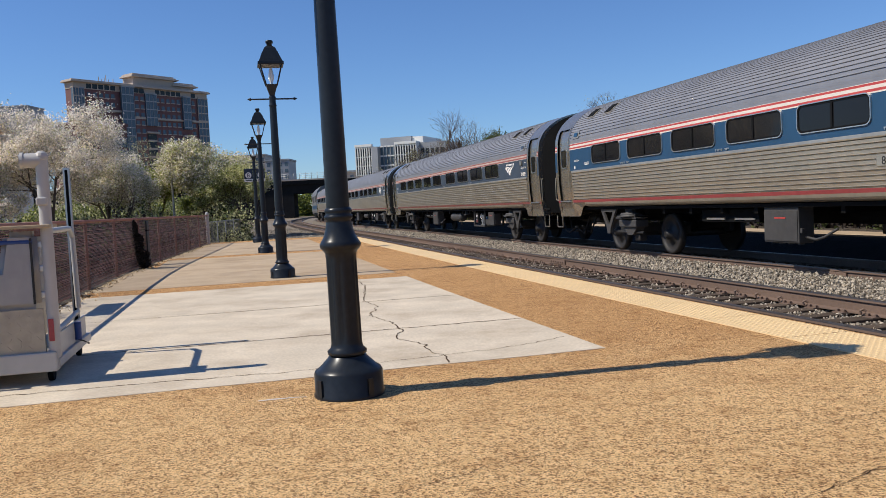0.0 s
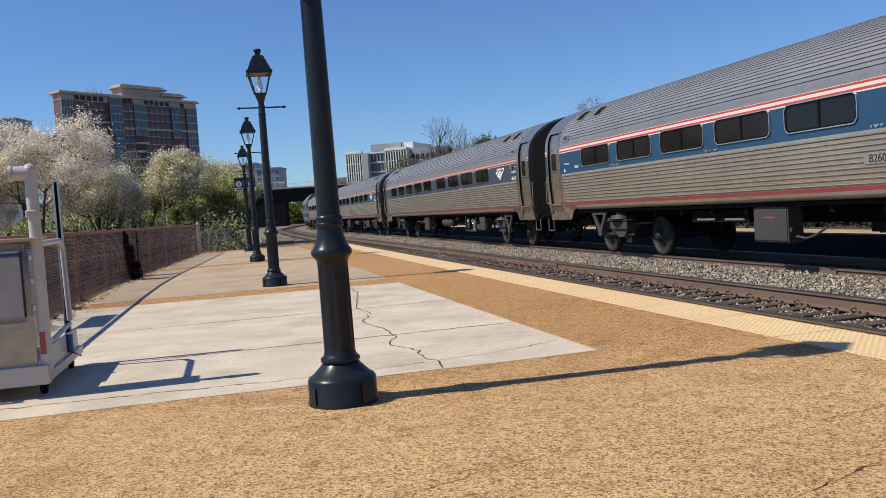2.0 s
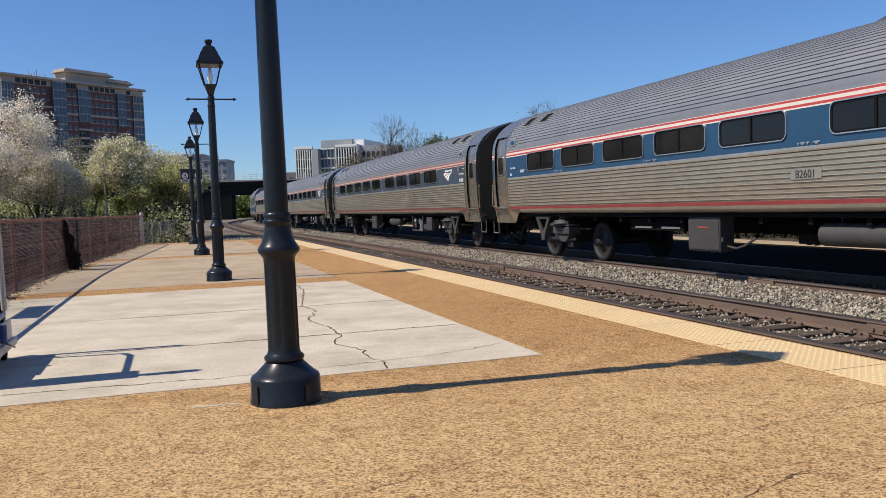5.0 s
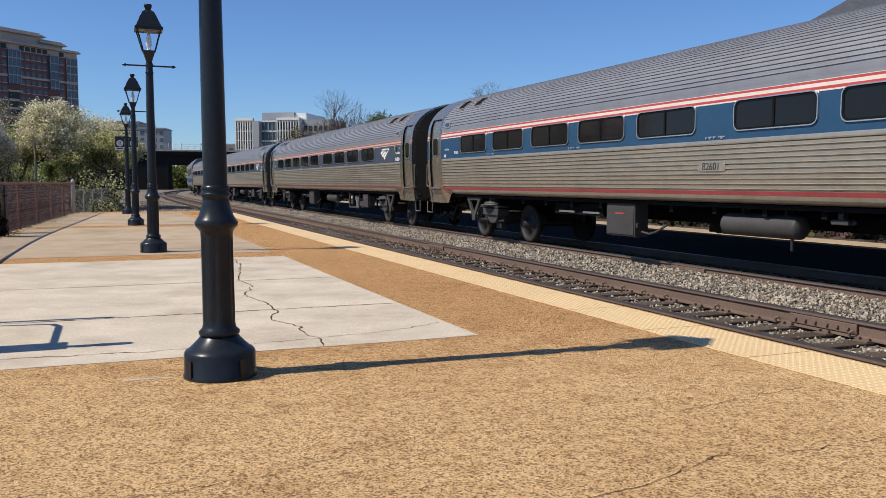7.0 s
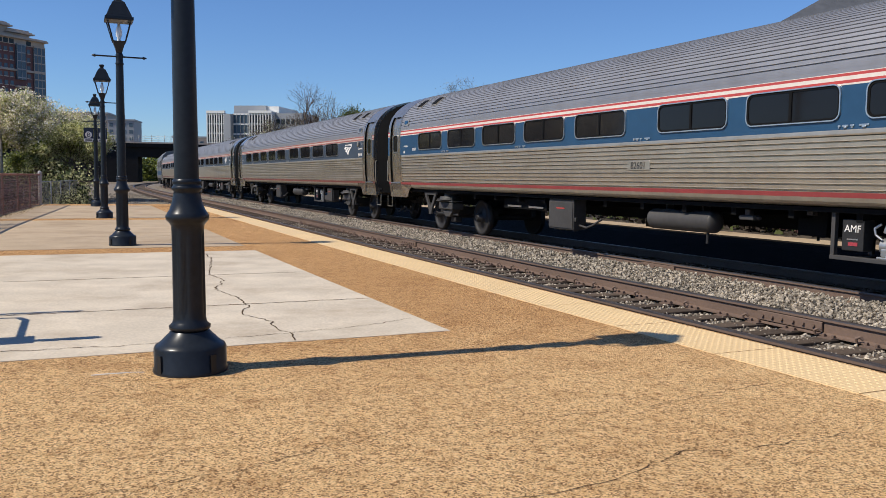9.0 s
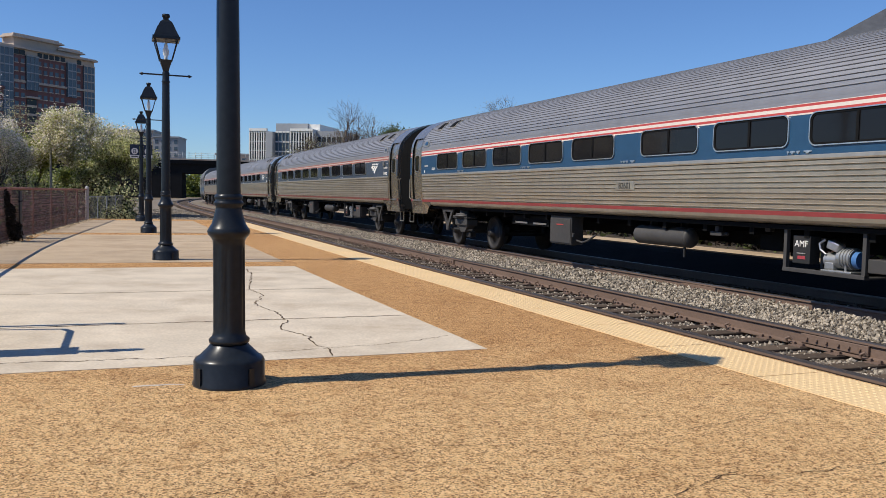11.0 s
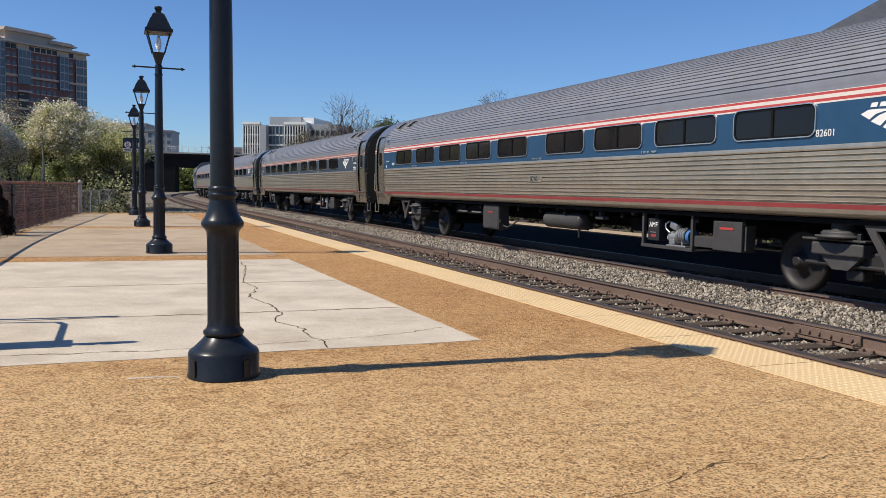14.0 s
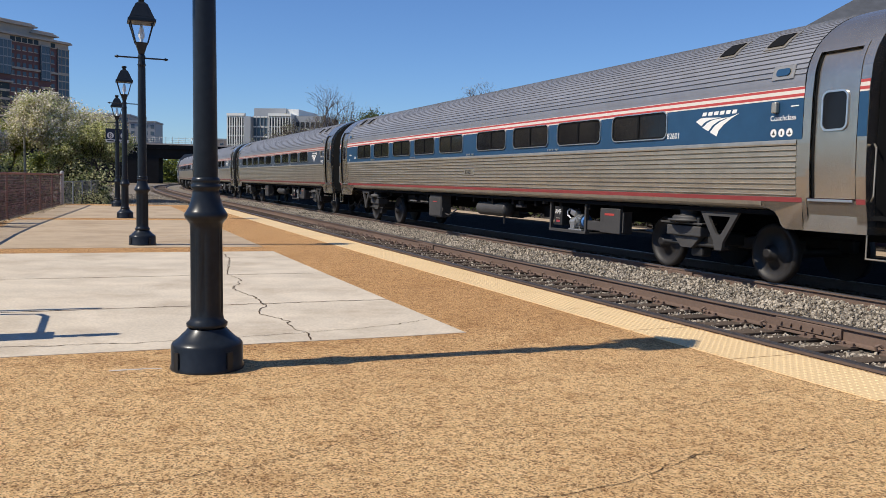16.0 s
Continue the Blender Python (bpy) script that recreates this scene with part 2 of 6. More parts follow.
M_SLAT = leaf_material("brown_fence_slat", (0.32, 0.175, 0.135), 0.35)
# near-black leaf, also mixed into undergrowth and hedge to darken them
M_LEAF_BLACK = leaf_material("near_black_leaf", (0.026, 0.02, 0.016), 0.1)
M_BLOSSOM = leaf_material("white_blossom", (0.84, 0.76, 0.66), 0.5)
M_LEAF_PALE = leaf_material("pale_spring_leaf", (0.56, 0.54, 0.29))
M_LEAF = leaf_material("spring_leaf", (0.27, 0.30, 0.06))
M_LEAF_DARK = leaf_material("evergreen_leaf", (0.12, 0.145, 0.055))
M_BRICK = material("dark_red_brick", (0.165, 0.078, 0.072), 0.85, vary=0.2, grain=1.2, blotch=0.1, bump=0.1)
M_LIME = material("pale_limestone", (0.45, 0.37, 0.30), 0.8, vary=0.1, grain=1, blotch=0.1, bump=0.1)
M_FACGLASS = glass_material("blue_green_glazing", (0.10, 0.14, 0.17), 0.15, dark=True)
M_OFFGLASS = glass_material("dark_office_glass", (0.02, 0.03, 0.035), 0.3, dark=True)
M_OFFICE = material("office_white_panel", (0.72, 0.71, 0.66), 0.6, vary=0.06, grain=1, blotch=0.1, bump=0)
M_OFFICEGREY = material("office_grey_panel", (0.30, 0.31, 0.32), 0.6, vary=0.08, grain=1, blotch=0.1, bump=0)
# bridge: its shaded face and dark weathering both go into this near-black colour
M_BRIDGE = material("shaded_bridge_concrete", (0.018, 0.0175, 0.0175), 0.9, spec=0.1, vary=0.2, grain=1, blotch=0.15, bump=0.2)
M_SHINGLE = material("grey_shingle", (0.075, 0.08, 0.09), 0.9, vary=0.3, grain=6, bump=0.5, depth=0.02)
M_SIGNBLUE = material("sign_dark_blue", (0.015, 0.025, 0.05), 0.5, bump=0)
M_LOCO = material("locomotive_silver", (0.17, 0.17, 0.165), 0.5, 0.3, vary=0.12, grain=3, bump=0.03)

# ---- plan: the platform edge line and everything laid out along it ----
NODE_S = (0, 20, 40, 70, 110, 160, 260)
NODE_K = (0.00180, 0.00052, -0.00067, 0.00056, 0.00200, 0.00209, 0.00184)
STEP = 0.5
LINE_S = np.arange(-60, 330.01, STEP)
_k = np.interp(LINE_S, NODE_S, NODE_K)
_i0 = int(np.argmin(abs(LINE_S)))
LINE_H = np.cumsum(_k) * STEP
LINE_H = LINE_H - LINE_H[_i0] - 0.2798
LINE_X = np.cumsum(np.sin(LINE_H)) * STEP
LINE_Y = np.cumsum(np.cos(LINE_H)) * STEP
LINE_X, LINE_Y = LINE_X - LINE_X[_i0] + 4.482, LINE_Y - LINE_Y[_i0]
RAIL_Z = -0.174
GROUND_Z = -0.46
TRACK_1, TRACK_2, GAUGE = 2.322, 6.12, 1.505


def heading(s):
    return float(np.interp(s, LINE_S, LINE_H))


def at(s, l, z=0.0):
    """A place s metres along the platform's yellow strip and l metres to the right of the strip's inner edge."""
    h = heading(s)
    return Vector((np.interp(s, LINE_S, LINE_X) + l * math.cos(h), np.interp(s, LINE_S, LINE_Y) - l * math.sin(h), z))


def pose_at(s, l, z=0.0, turn=0.0):
    """The pose there: local x along the track, local y to the left."""
    p = at(s, l, z)
    return pose(p.x, p.y, p.z, 0, 0, 90 - math.degrees(heading(s)) + turn)


# ---- mesh helpers ----
def mesh_of(name, bm, mat):
    me = bpy.data.meshes.new(name)
    bm.to_mesh(me)
    bm.free()
    for m in (mat if isinstance(mat, (list, tuple)) else [mat]):
        me.materials.append(m)
    return me


def link(name, me, parent=None, label="", loc=None, rot=(0, 0, 0), scale=1):
    ob = new(name, me)
    if parent is not None:
        ob.parent = parent
    if label:
        ob["label"] = label
    if loc is not None:
        ob.location = loc
    ob.rotation_euler = rot
    if scale != 1:
        ob.scale = (scale, scale, scale)
    return ob


def part(name, bm, mat, parent=None, label="", loc=None, rot=(0, 0, 0)):
    return link(name, mesh_of(name, bm, mat), parent, label, loc, rot)


def raw(name, verts, faces, mat, parent=None, label="", smooth=False):
    me = bpy.data.meshes.new(name)
    me.from_pydata([tuple(v) for v in verts], [], [tuple(f) for f in faces])
    me.materials.append(mat)
    if smooth:
        me.polygons.foreach_set("use_smooth", [True] * len(me.polygons))
    me.update()
    return link(name, me, parent, label)


def empty(name, m, label, category, group="", kind=""):
    ob = new(name)
    ob.empty_display_size = 0.2
    ob.matrix_world = m
    return tagged(ob, label, category, group, kind)


def box(bm, x0, x1, y0, y1, z0, z1, bevel=0.0, m=None):
    r = bmesh.ops.create_cube(bm, size=1, matrix=Matrix.LocRotScale(
        ((x0 + x1) / 2, (y0 + y1) / 2, (z0 + z1) / 2), None, (x1 - x0, y1 - y0, z1 - z0)))
    if bevel:
        es = list({e for v in r["verts"] for e in v.link_edges})
        g = bmesh.ops.bevel(bm, geom=es, offset=bevel, segments=2, affect="EDGES", profile=0.5)
        vs = list({v for f in g["faces"] for v in f.verts} | {v for v in r["verts"] if v.is_valid})
    else:
        vs = r["verts"]
    if m is not None:
        bmesh.ops.transform(bm, matrix=m, verts=[v for v in vs if v.is_valid])
    return bm


def rod(bm, a, b, r, r2=None, seg=10):
    a, b = Vector(a), Vector(b)
    d = b - a
    q = d.to_track_quat("Z", "Y").to_matrix().to_4x4()
    res = bmesh.ops.create_cone(bm, cap_ends=True, segments=seg, radius1=r, radius2=r if r2 is None else r2, depth=d.length,
                                matrix=Matrix.Translation((a + b) / 2) @ q)
    for v in res["verts"]:
        for f in v.link_faces:
            if len(f.verts) == 4:
                f.smooth = True
            else:
                for e in f.edges:
                    e.smooth = False
    return bm


def lathe(bm, profile, seg=24, cap=True, flute=None):
    """Revolves (radius, height) pairs round z. flute: (low, high, count, depth) pressed-in grooves."""
    rings = []
    for r, z in profile:
        ring = []
        for i in range(seg):
            a = 2 * math.pi * i / seg
            rr = r
            if flute and flute[0] <= z <= flute[1]:
                rr = r - flute[3] * max(0.0, math.cos(a * flute[2])) ** 2
            ring.append(bm.verts.new((rr * math.cos(a), rr * math.sin(a), z)))
        rings.append(ring)
    for p, q in zip(rings, rings[1:]):
        for i in range(seg):
            f = bm.faces.new((p[i], p[(i + 1) % seg], q[(i + 1) % seg], q[i]))
            f.smooth = True
    if cap:
        bm.faces.new([bm.verts.new(v.co) for v in rings[-1]])
        bm.faces.new([bm.verts.new(v.co) for v in rings[0][::-1]])
    return bm


def tube(bm, pts, r, seg=8):
    for a, b in zip(pts, pts[1:]):
        rod(bm, a, b, r, seg=seg)
    for p in pts[1:-1]:
        bmesh.ops.create_icosphere(bm, subdivisions=1, radius=r, matrix=Matrix.Translation(p))
    return bm


def bezel(w, h, r, n=5):
    """The outline of a rounded rectangle, anticlockwise."""
    out = []
    for cx, cy, a0 in ((w / 2 - r, h / 2 - r, 0), (-w / 2 + r, h / 2 - r, 90), (-w / 2 + r, -h / 2 + r, 180), (w / 2 - r, -h / 2 + r, 270)):
        for i in range(n + 1):
            a = radians(a0 + 90 * i / n)
            out.append((cx + r * math.cos(a), cy + r * math.sin(a)))
    return out


def slab_of(bm, outline, place, depth):
    """Extrudes an outline; place maps (x, y, z) to the mesh's space."""
    lo = [bm.verts.new(place(x, y, 0)) for x, y in outline]
    hi = [bm.verts.new(place(x, y, depth)) for x, y in outline]
    bm.faces.new(hi)
    bm.faces.new(lo[::-1])
    k = len(outline)
    for i in range(k):
        bm.faces.new((lo[i], lo[(i + 1) % k], hi[(i + 1) % k], hi[i]))
    bmesh.ops.recalc_face_normals(bm, faces=bm.faces)
    return bm


def ring_of(bm, outer, inner, place, depth):
    vs = [[bm.verts.new(place(x, y, z)) for x, y in o] for z in (0, depth) for o in (outer, inner)]
    k = len(outer)
    for i in range(k):
        j = (i + 1) % k
        bm.faces.new((vs[2][i], vs[2][j], vs[3][j], vs[3][i]))
        bm.faces.new((vs[0][i], vs[0][j], vs[2][j], vs[2][i]))
        bm.faces.new((vs[1][j], vs[1][i], vs[3][i], vs[3][j]))
    bmesh.ops.recalc_face_normals(bm, faces=bm.faces)
    return bm


def lettering(name, words, size, mat, parent, m, depth=0.004, label=""):
    cu = bpy.data.curves.new(name, "FONT")
    cu.body, cu.size, cu.extrude, cu.align_x = words, size, depth, "CENTER"
    tmp = new("tmp_text", cu)
    bpy.context.view_layer.update()
    me = bpy.data.meshes.new_from_object(tmp.evaluated_get(bpy.context.evaluated_depsgraph_get()))
    bpy.data.objects.remove(tmp)
    me.materials.clear()
    me.materials.append(mat)
    me.name = name
    ob = link(name, me, parent, label)
    ob.matrix_local = m
    return ob

# ---- ground, platforms, tracks ----
def ribbon(name, s0, s1, step, offsets, mat, label="", category="", kind="structure", parent=None):
    """A strip along the line; offsets are (l, z) pairs across it."""
    ss = np.arange(s0, s1 + 1e-6, step)
    verts = [at(s, l, z) for s in ss for l, z in offsets]
    k = len(offsets)
    faces = [(i * k + j, i * k + j + 1, (i + 1) * k + j + 1, (i + 1) * k + j) for i in range(len(ss) - 1) for j in range(k - 1)]
    faces = [f[::-1] for f in faces]
    ob = raw(name, verts, faces, mat, parent)
    if not parent:
        tagged(ob, label, category, "", kind)
    return ob


raw_ground = []
for gx in np.linspace(-1500, 1500, 31):
    for gy in np.linspace(-600, 2400, 31):
        raw_ground.append((gx, gy, GROUND_Z - 0.02))
ground = raw("ground", raw_ground, [(i * 31 + j, (i + 1) * 31 + j, (i + 1) * 31 + j + 1, i * 31 + j + 1) for i in range(30) for j in range(30)], M_DIRT)
tagged(ground, "brown earth with patches of thin grass", "ground", "", "structure")

PLAT_END = 39.5
platform = ribbon("pavement", -14, PLAT_END, 0.5,
                  [(-7.05, GROUND_Z), (-7.05, 0), (-6, 0), (-3, 0), (0.0, 0), (0.66, 0), (0.66, -0.12), (0.60, -0.125), (0.60, GROUND_Z)],
                  M_TAN, "tan exposed-aggregate station platform beside the tracks", "platform")
bm = bmesh.new()
for a, b in (((-7.05, GROUND_Z), (0.6, -0.001)),):
    q = [bm.verts.new(at(PLAT_END, a[0], a[1])), bm.verts.new(at(PLAT_END, b[0], a[1])), bm.verts.new(at(PLAT_END, b[0], b[1])), bm.verts.new(at(PLAT_END, a[0], b[1]))]
    bm.faces.new(q)
part("end_face", bm, M_EDGE, platform)

# the far platform beyond the train
far_platform = ribbon("pavement_far", -30, 95, 1.0, [(10.7, -0.058), (10.72, -0.05), (11.2, -0.05), (11.75, -0.05), (11.75, GROUND_Z)],
                      M_CONC_TAN, "tan concrete walkway beyond the far track", "platform")
# verge kept dark so the gap below the cars stays dark
verge = ribbon("verge", -30, 200, 2.0, [(11.75, -0.08), (13.0, -0.05), (30, 0.0)], M_SOIL, "dark verge beyond the far track", "soil")
dark_bed = ribbon("oily_bed", -30, 320, 1.0, [(1.66, RAIL_Z - 0.225), (2.98, RAIL_Z - 0.225)], M_BED_MID, "dark oily stone between the rails", "ballast")
# near-black sheet that holds the shade under and behind the cars
dark_bed_far = ribbon("oily_bed_far", -30, 320, 1.0, [(5.45, RAIL_Z - 0.21), (8.0, RAIL_Z - 0.21), (9.4, -0.1), (10.72, -0.06)], M_BED_SHADED, "stone under the train, coloured near-black for the shade there", "ballast")

# track bed: one rough sheet of ballast under both tracks
rng = np.random.default_rng(4)
ss = np.arange(-30, 325, 0.35)
ll = np.concatenate([np.arange(0.66, 8.0, 0.3), [8.0]])
verts, faces = [], []
for i, s in enumerate(ss):
    for l in ll:
        z = RAIL_Z - 0.235 + (0.135 if 3.3 < l < 5.1 else 0.0) + rng.uniform(-0.018, 0.018)
        verts.append(at(s, l, z))
k = len(ll)
faces = [((i + 1) * k + j, (i + 1) * k + j + 1, i * k + j + 1, i * k + j) for i in range(len(ss) - 1) for j in range(k - 1)]
ballast_bed = tagged(raw("ballast_bed", verts, [f[::-1] for f in faces], M_BALLAST), "grey crushed-stone bed under the tracks", "ballast", "", "structure")
# shoulder of stone past the platform's end
ribbon("ballast_shoulder", PLAT_END, 320, 1.0, [(-4.5, GROUND_Z), (-2.5, GROUND_Z + 0.1), (-0.5, RAIL_Z - 0.1), (0.70, RAIL_Z - 0.14)], M_BALLAST,
       "sloping shoulder of crushed stone past the platform end", "ballast")


def stones(name, count, s_range, l_range, size, z_of, seed, parent, dens=None):
    """Loose crushed stones as one joined mesh."""
    r = np.random.default_rng(seed)
    base = np.array([(0, 0, 1), (.9, 0, .1), (.25, .9, 0), (-.75, .5, -.1), (-.7, -.55, .1), (.3, -.85, 0), (0, 0, -1)])
    tri = [(0, 1, 2), (0, 2, 3), (0, 3, 4), (0, 4, 5), (0, 5, 1), (6, 2, 1), (6, 3, 2), (6, 4, 3), (6, 5, 4), (6, 1, 5)]
    verts, faces = [], []
    for n in range(count):
        s = s_range[0] + (s_range[1] - s_range[0]) * r.random() ** (1.5 if dens else 1.0)
        l = r.uniform(*l_range)
        c = at(s, l, z_of(l) + r.uniform(-0.01, 0.02))
        k = r.uniform(*size)
        e = Euler(r.uniform(0, 6.28, 3)).to_matrix()
        pts = base * (1 + r.uniform(-.28, .28, (7, 1))) * k * (1, r.uniform(.6, 1), r.uniform(.5, .8))
        o = len(verts)
        verts += [c + e @ Vector(p) for p in pts]
        faces += [(a + o, b + o, d + o) for a, b, d in tri]
    ob = raw(name, verts, faces, M_STONE, parent)
    return tagged(ob, kind="stuff")


stones("loose_stone", 9000, (39.6, 75), (-4.0, 0.7), (0.025, 0.05), lambda l: float(np.interp(l, (-4.5, -2.5, -0.5, 0.7), (GROUND_Z, GROUND_Z + 0.1, RAIL_Z - 0.1, RAIL_Z - 0.14))) + 0.015, 16, ballast_bed, True)
bed = lambda l: RAIL_Z - 0.165 + (0.075 if 3.3 < l < 5.1 else 0.0)
stones("loose_stone", 36000, (-2, 60), (3.2, 5.25), (0.018, 0.038), lambda l: bed(l) + 0.012, 5, ballast_bed, True)
stones("loose_stone", 12000, (-2, 36), (1.66, 3.0), (0.016, 0.034), lambda l: RAIL_Z - 0.222, 6, ballast_bed, True)
stones("loose_stone", 2500, (-2, 40), (5.5, 6.8), (0.02, 0.04), lambda l: RAIL_Z - 0.215, 7, ballast_bed, True)

# rails
HEAD = [(-0.036, -0.012), (-0.034, 0.0), (0.034, 0.0), (0.036, -0.012)]
WEB = [(-0.036, -0.012), (-0.036, -0.035), (-0.010, -0.045), (-0.010, -0.155), (-0.070, -0.170), (-0.070, -0.185), (0.070, -0.185), (0.070, -0.170),
       (0.010, -0.155), (0.010, -0.045), (0.036, -0.035), (0.036, -0.012)]


def railway(name, centre, label, s1=320.0):
    track = tagged(new(name), label, "track", "", "structure")
    for side in (-1, 1):
        c = centre + side * GAUGE / 2
        rail = ribbon("rail", -30, s1, 0.5, [(c + a, RAIL_Z + b) for a, b in WEB], M_RAIL, parent=track)
        head = ribbon("rail_head", -30, s1, 0.5, [(c + a, RAIL_Z + b) for a, b in HEAD], M_RAILTOP, parent=rail)
        head["label"] = "polished running surface of the rail"
    return track


track_near = railway("track_1", TRACK_1, "rusty steel rails on dark timber ties beside the platform")
track_far = railway("track_2", TRACK_2, "rusty steel rails that carry the passenger train")
rng = random.Random(9)
bm = bmesh.new()
box(bm, -0.11, 0.11, -1.28, 1.28, -0.17, 0, 0.01)
TIE = mesh_of("tie", bm, M_TIE)
bm = bmesh.new()
box(bm, -0.09, 0.09, -0.16, 0.16, 0, 0.018)
for sx in (-0.06, 0.06):
    for sy in (-0.095, 0.095):
        box(bm, sx - 0.016, sx + 0.016, sy - 0.018, sy + 0.018, 0.016, 0.05, 0.005)
PLATE = mesh_of("tie_plate", bm, M_RAIL)
bm = bmesh.new()
tube(bm, [Vector((0, -0.10, 0.01)), Vector((0.0, -0.115, 0.055)), Vector((0.03, -0.095, 0.075)), Vector((0.05, -0.07, 0.045))], 0.014, 6)
CLIP = mesh_of("rail_anchor", bm, M_RAIL)
for track, centre, s_end in ((track_near, TRACK_1, 100), (track_far, TRACK_2, 60)):
    s = -3.0
    while s < s_end:
        tie = link("tie", TIE, track)
        tie.matrix_local = pose_at(s, centre + rng.uniform(-0.03, 0.03), RAIL_Z - 0.192 + rng.uniform(-0.004, 0.004), rng.uniform(-1.2, 1.2))
        if s < 30:
            for side in (-1, 1):
                pl = link("tie_plate", PLATE, track)
                pl.matrix_local = pose_at(s, centre + side * GAUGE / 2, RAIL_Z - 0.198)
                if centre == TRACK_1 and rng.random() < 0.8:
                    an = link("rail_anchor", CLIP, track)
                    an.matrix_local = pose_at(s + 0.17, centre + side * GAUGE / 2, RAIL_Z - 0.185, 180)
        s += 0.52
# ties farther off, joined
verts, faces = [], []
for centre, s0, s1 in ((TRACK_1, 100, 300), (TRACK_2, 60, 300)):
    for s in np.arange(s0, s1, 0.52):
        o = len(verts)
        for ds, z in ((-0.11, 0), (0.11, 0)):
            verts += [at(s + ds, centre - 1.28, RAIL_Z - 0.19), at(s + ds, centre + 1.28, RAIL_Z - 0.19)]
        faces.append((o, o + 1, o + 3, o + 2))
tagged(raw("distant_ties", verts, faces, M_TIE, track_near), kind="stuff")

# concrete panels set into the platform
rng = random.Random(3)


def panel(s0, s1, l0, l1, z=0.004):
    """One cast slab with a slightly uneven rim."""
    bm = bmesh.new()
    n = max(2, int((l1 - l0) / 0.5))
    a = [bm.verts.new(at(s0 + rng.uniform(-.012, .012), l0 + (l1 - l0) * i / n, z)) for i in range(n + 1)]
    b = [bm.verts.new(at(s1 + rng.uniform(-.012, .012), l0 + (l1 - l0) * i / n, z)) for i in range(n + 1)]
    for i in range(n):
        f = bm.faces.new((b[i], a[i], a[i + 1], b[i + 1]))
    bmesh.ops.recalc_face_normals(bm, faces=bm.faces)
    for f in bm.faces:
        if f.normal.z < 0:
            f.normal_flip()
    r = bmesh.ops.extrude_face_region(bm, geom=list(bm.faces))
    bmesh.ops.translate(bm, vec=(0, 0, -0.03), verts=[v for v in r["geom"] if isinstance(v, bmesh.types.BMVert)])
    bmesh.ops.recalc_face_normals(bm, faces=bm.faces)
    return part("concrete_panel", bm, M_CONC if s1 < 16 else M_CONC_TAN, platform)


for s0, s1 in ((7.35, 9.34), (9.355, 11.9), (11.915, 15.35), (16.32, 19.3), (19.315, 22.6), (22.615, 25.85), (26.9, 31.0), (31.015, 37.6)):
    panel(s0, s1, -6.75 if s0 < 22 else -6.2, -1.42)


def crack(points, width, z=0.0072, mat=M_CRACK, name="crack"):
    """A ragged dark crack through the given (s, l) places."""
    verts, faces = [], []
    pts = []
    for (s0, l0), (s1, l1) in zip(points, points[1:]):
        n = max(2, int(math.hypot(s1 - s0, l1 - l0) / 0.06))
        for i in range(n):
            f = i / n
            pts.append((s0 + (s1 - s0) * f + rng.uniform(-.022, .022), l0 + (l1 - l0) * f + rng.uniform(-.022, .022)))
    pts.append(points[-1])
    for i, (s, l) in enumerate(pts):
        p = at(s, l, z)
        q = at(*pts[min(i + 1, len(pts) - 1)], z) - at(*pts[max(i - 1, 0)], z)
        n = Vector((-q.y, q.x, 0)).normalized() * width * rng.uniform(0.35, 1.2) / 2
        verts += [p + n, p - n]
    faces = [(2 * i, 2 * i + 1, 2 * i + 3, 2 * i + 2) for i in range(len(pts) - 1)]
    return raw(name, verts, faces, mat, platform)


crack([(15.3, -2.3), (14.13, -2.33), (13.04, -2.49), (11.99, -2.67), (11.30, -2.60), (10.53, -2.82), (9.77, -2.70), (9.18, -2.72), (8.75, -2.88), (8.29, -2.70), (7.92, -2.75), (7.69, -2.67), (7.38, -2.72)], 0.013)
crack([(7.69, -2.67), (7.75, -2.3), (7.85, -1.9), (8.03, -1.5)], 0.010)
crack([(7.64, -3.2), (7.62, -4.0), (7.7, -4.9), (7.75, -6.2)], 0.012)
crack([(7.69, -2.67), (7.64, -3.2)], 0.008)
crack([(9.35, -6.7), (9.35, -4.0), (9.33, -1.5)], 0.014)
crack([(11.9, -6.7), (11.91, -1.5)], 0.010)
crack([(4.60, -4.5), (4.64, -4.11), (4.68, -3.82), (4.70, -3.65), (4.76, -3.49), (4.88, -3.20), (4.98, -2.85)], 0.006, 0.003)
crack([(4.98, -2.81), (4.95, -2.5), (4.84, -2.24), (4.88, -1.83), (4.86, -1.43), (4.94, -0.93), (5.02, -0.3)], 0.005, 0.003)
crack([(4.2, -1.9), (4.08, -1.28), (4.09, -0.72)], 0.005, 0.003)

crack([(6.72, -4.16), (6.73, -4.0), (6.71, -3.86)], 0.035, 0.003, M_CREAM, "pale_scrape")
crack([(3.9, -3.4), (4.0, -3.0), (3.96, -2.5), (4.06, -2.0), (4.2, -1.6)], 0.005, 0.003)

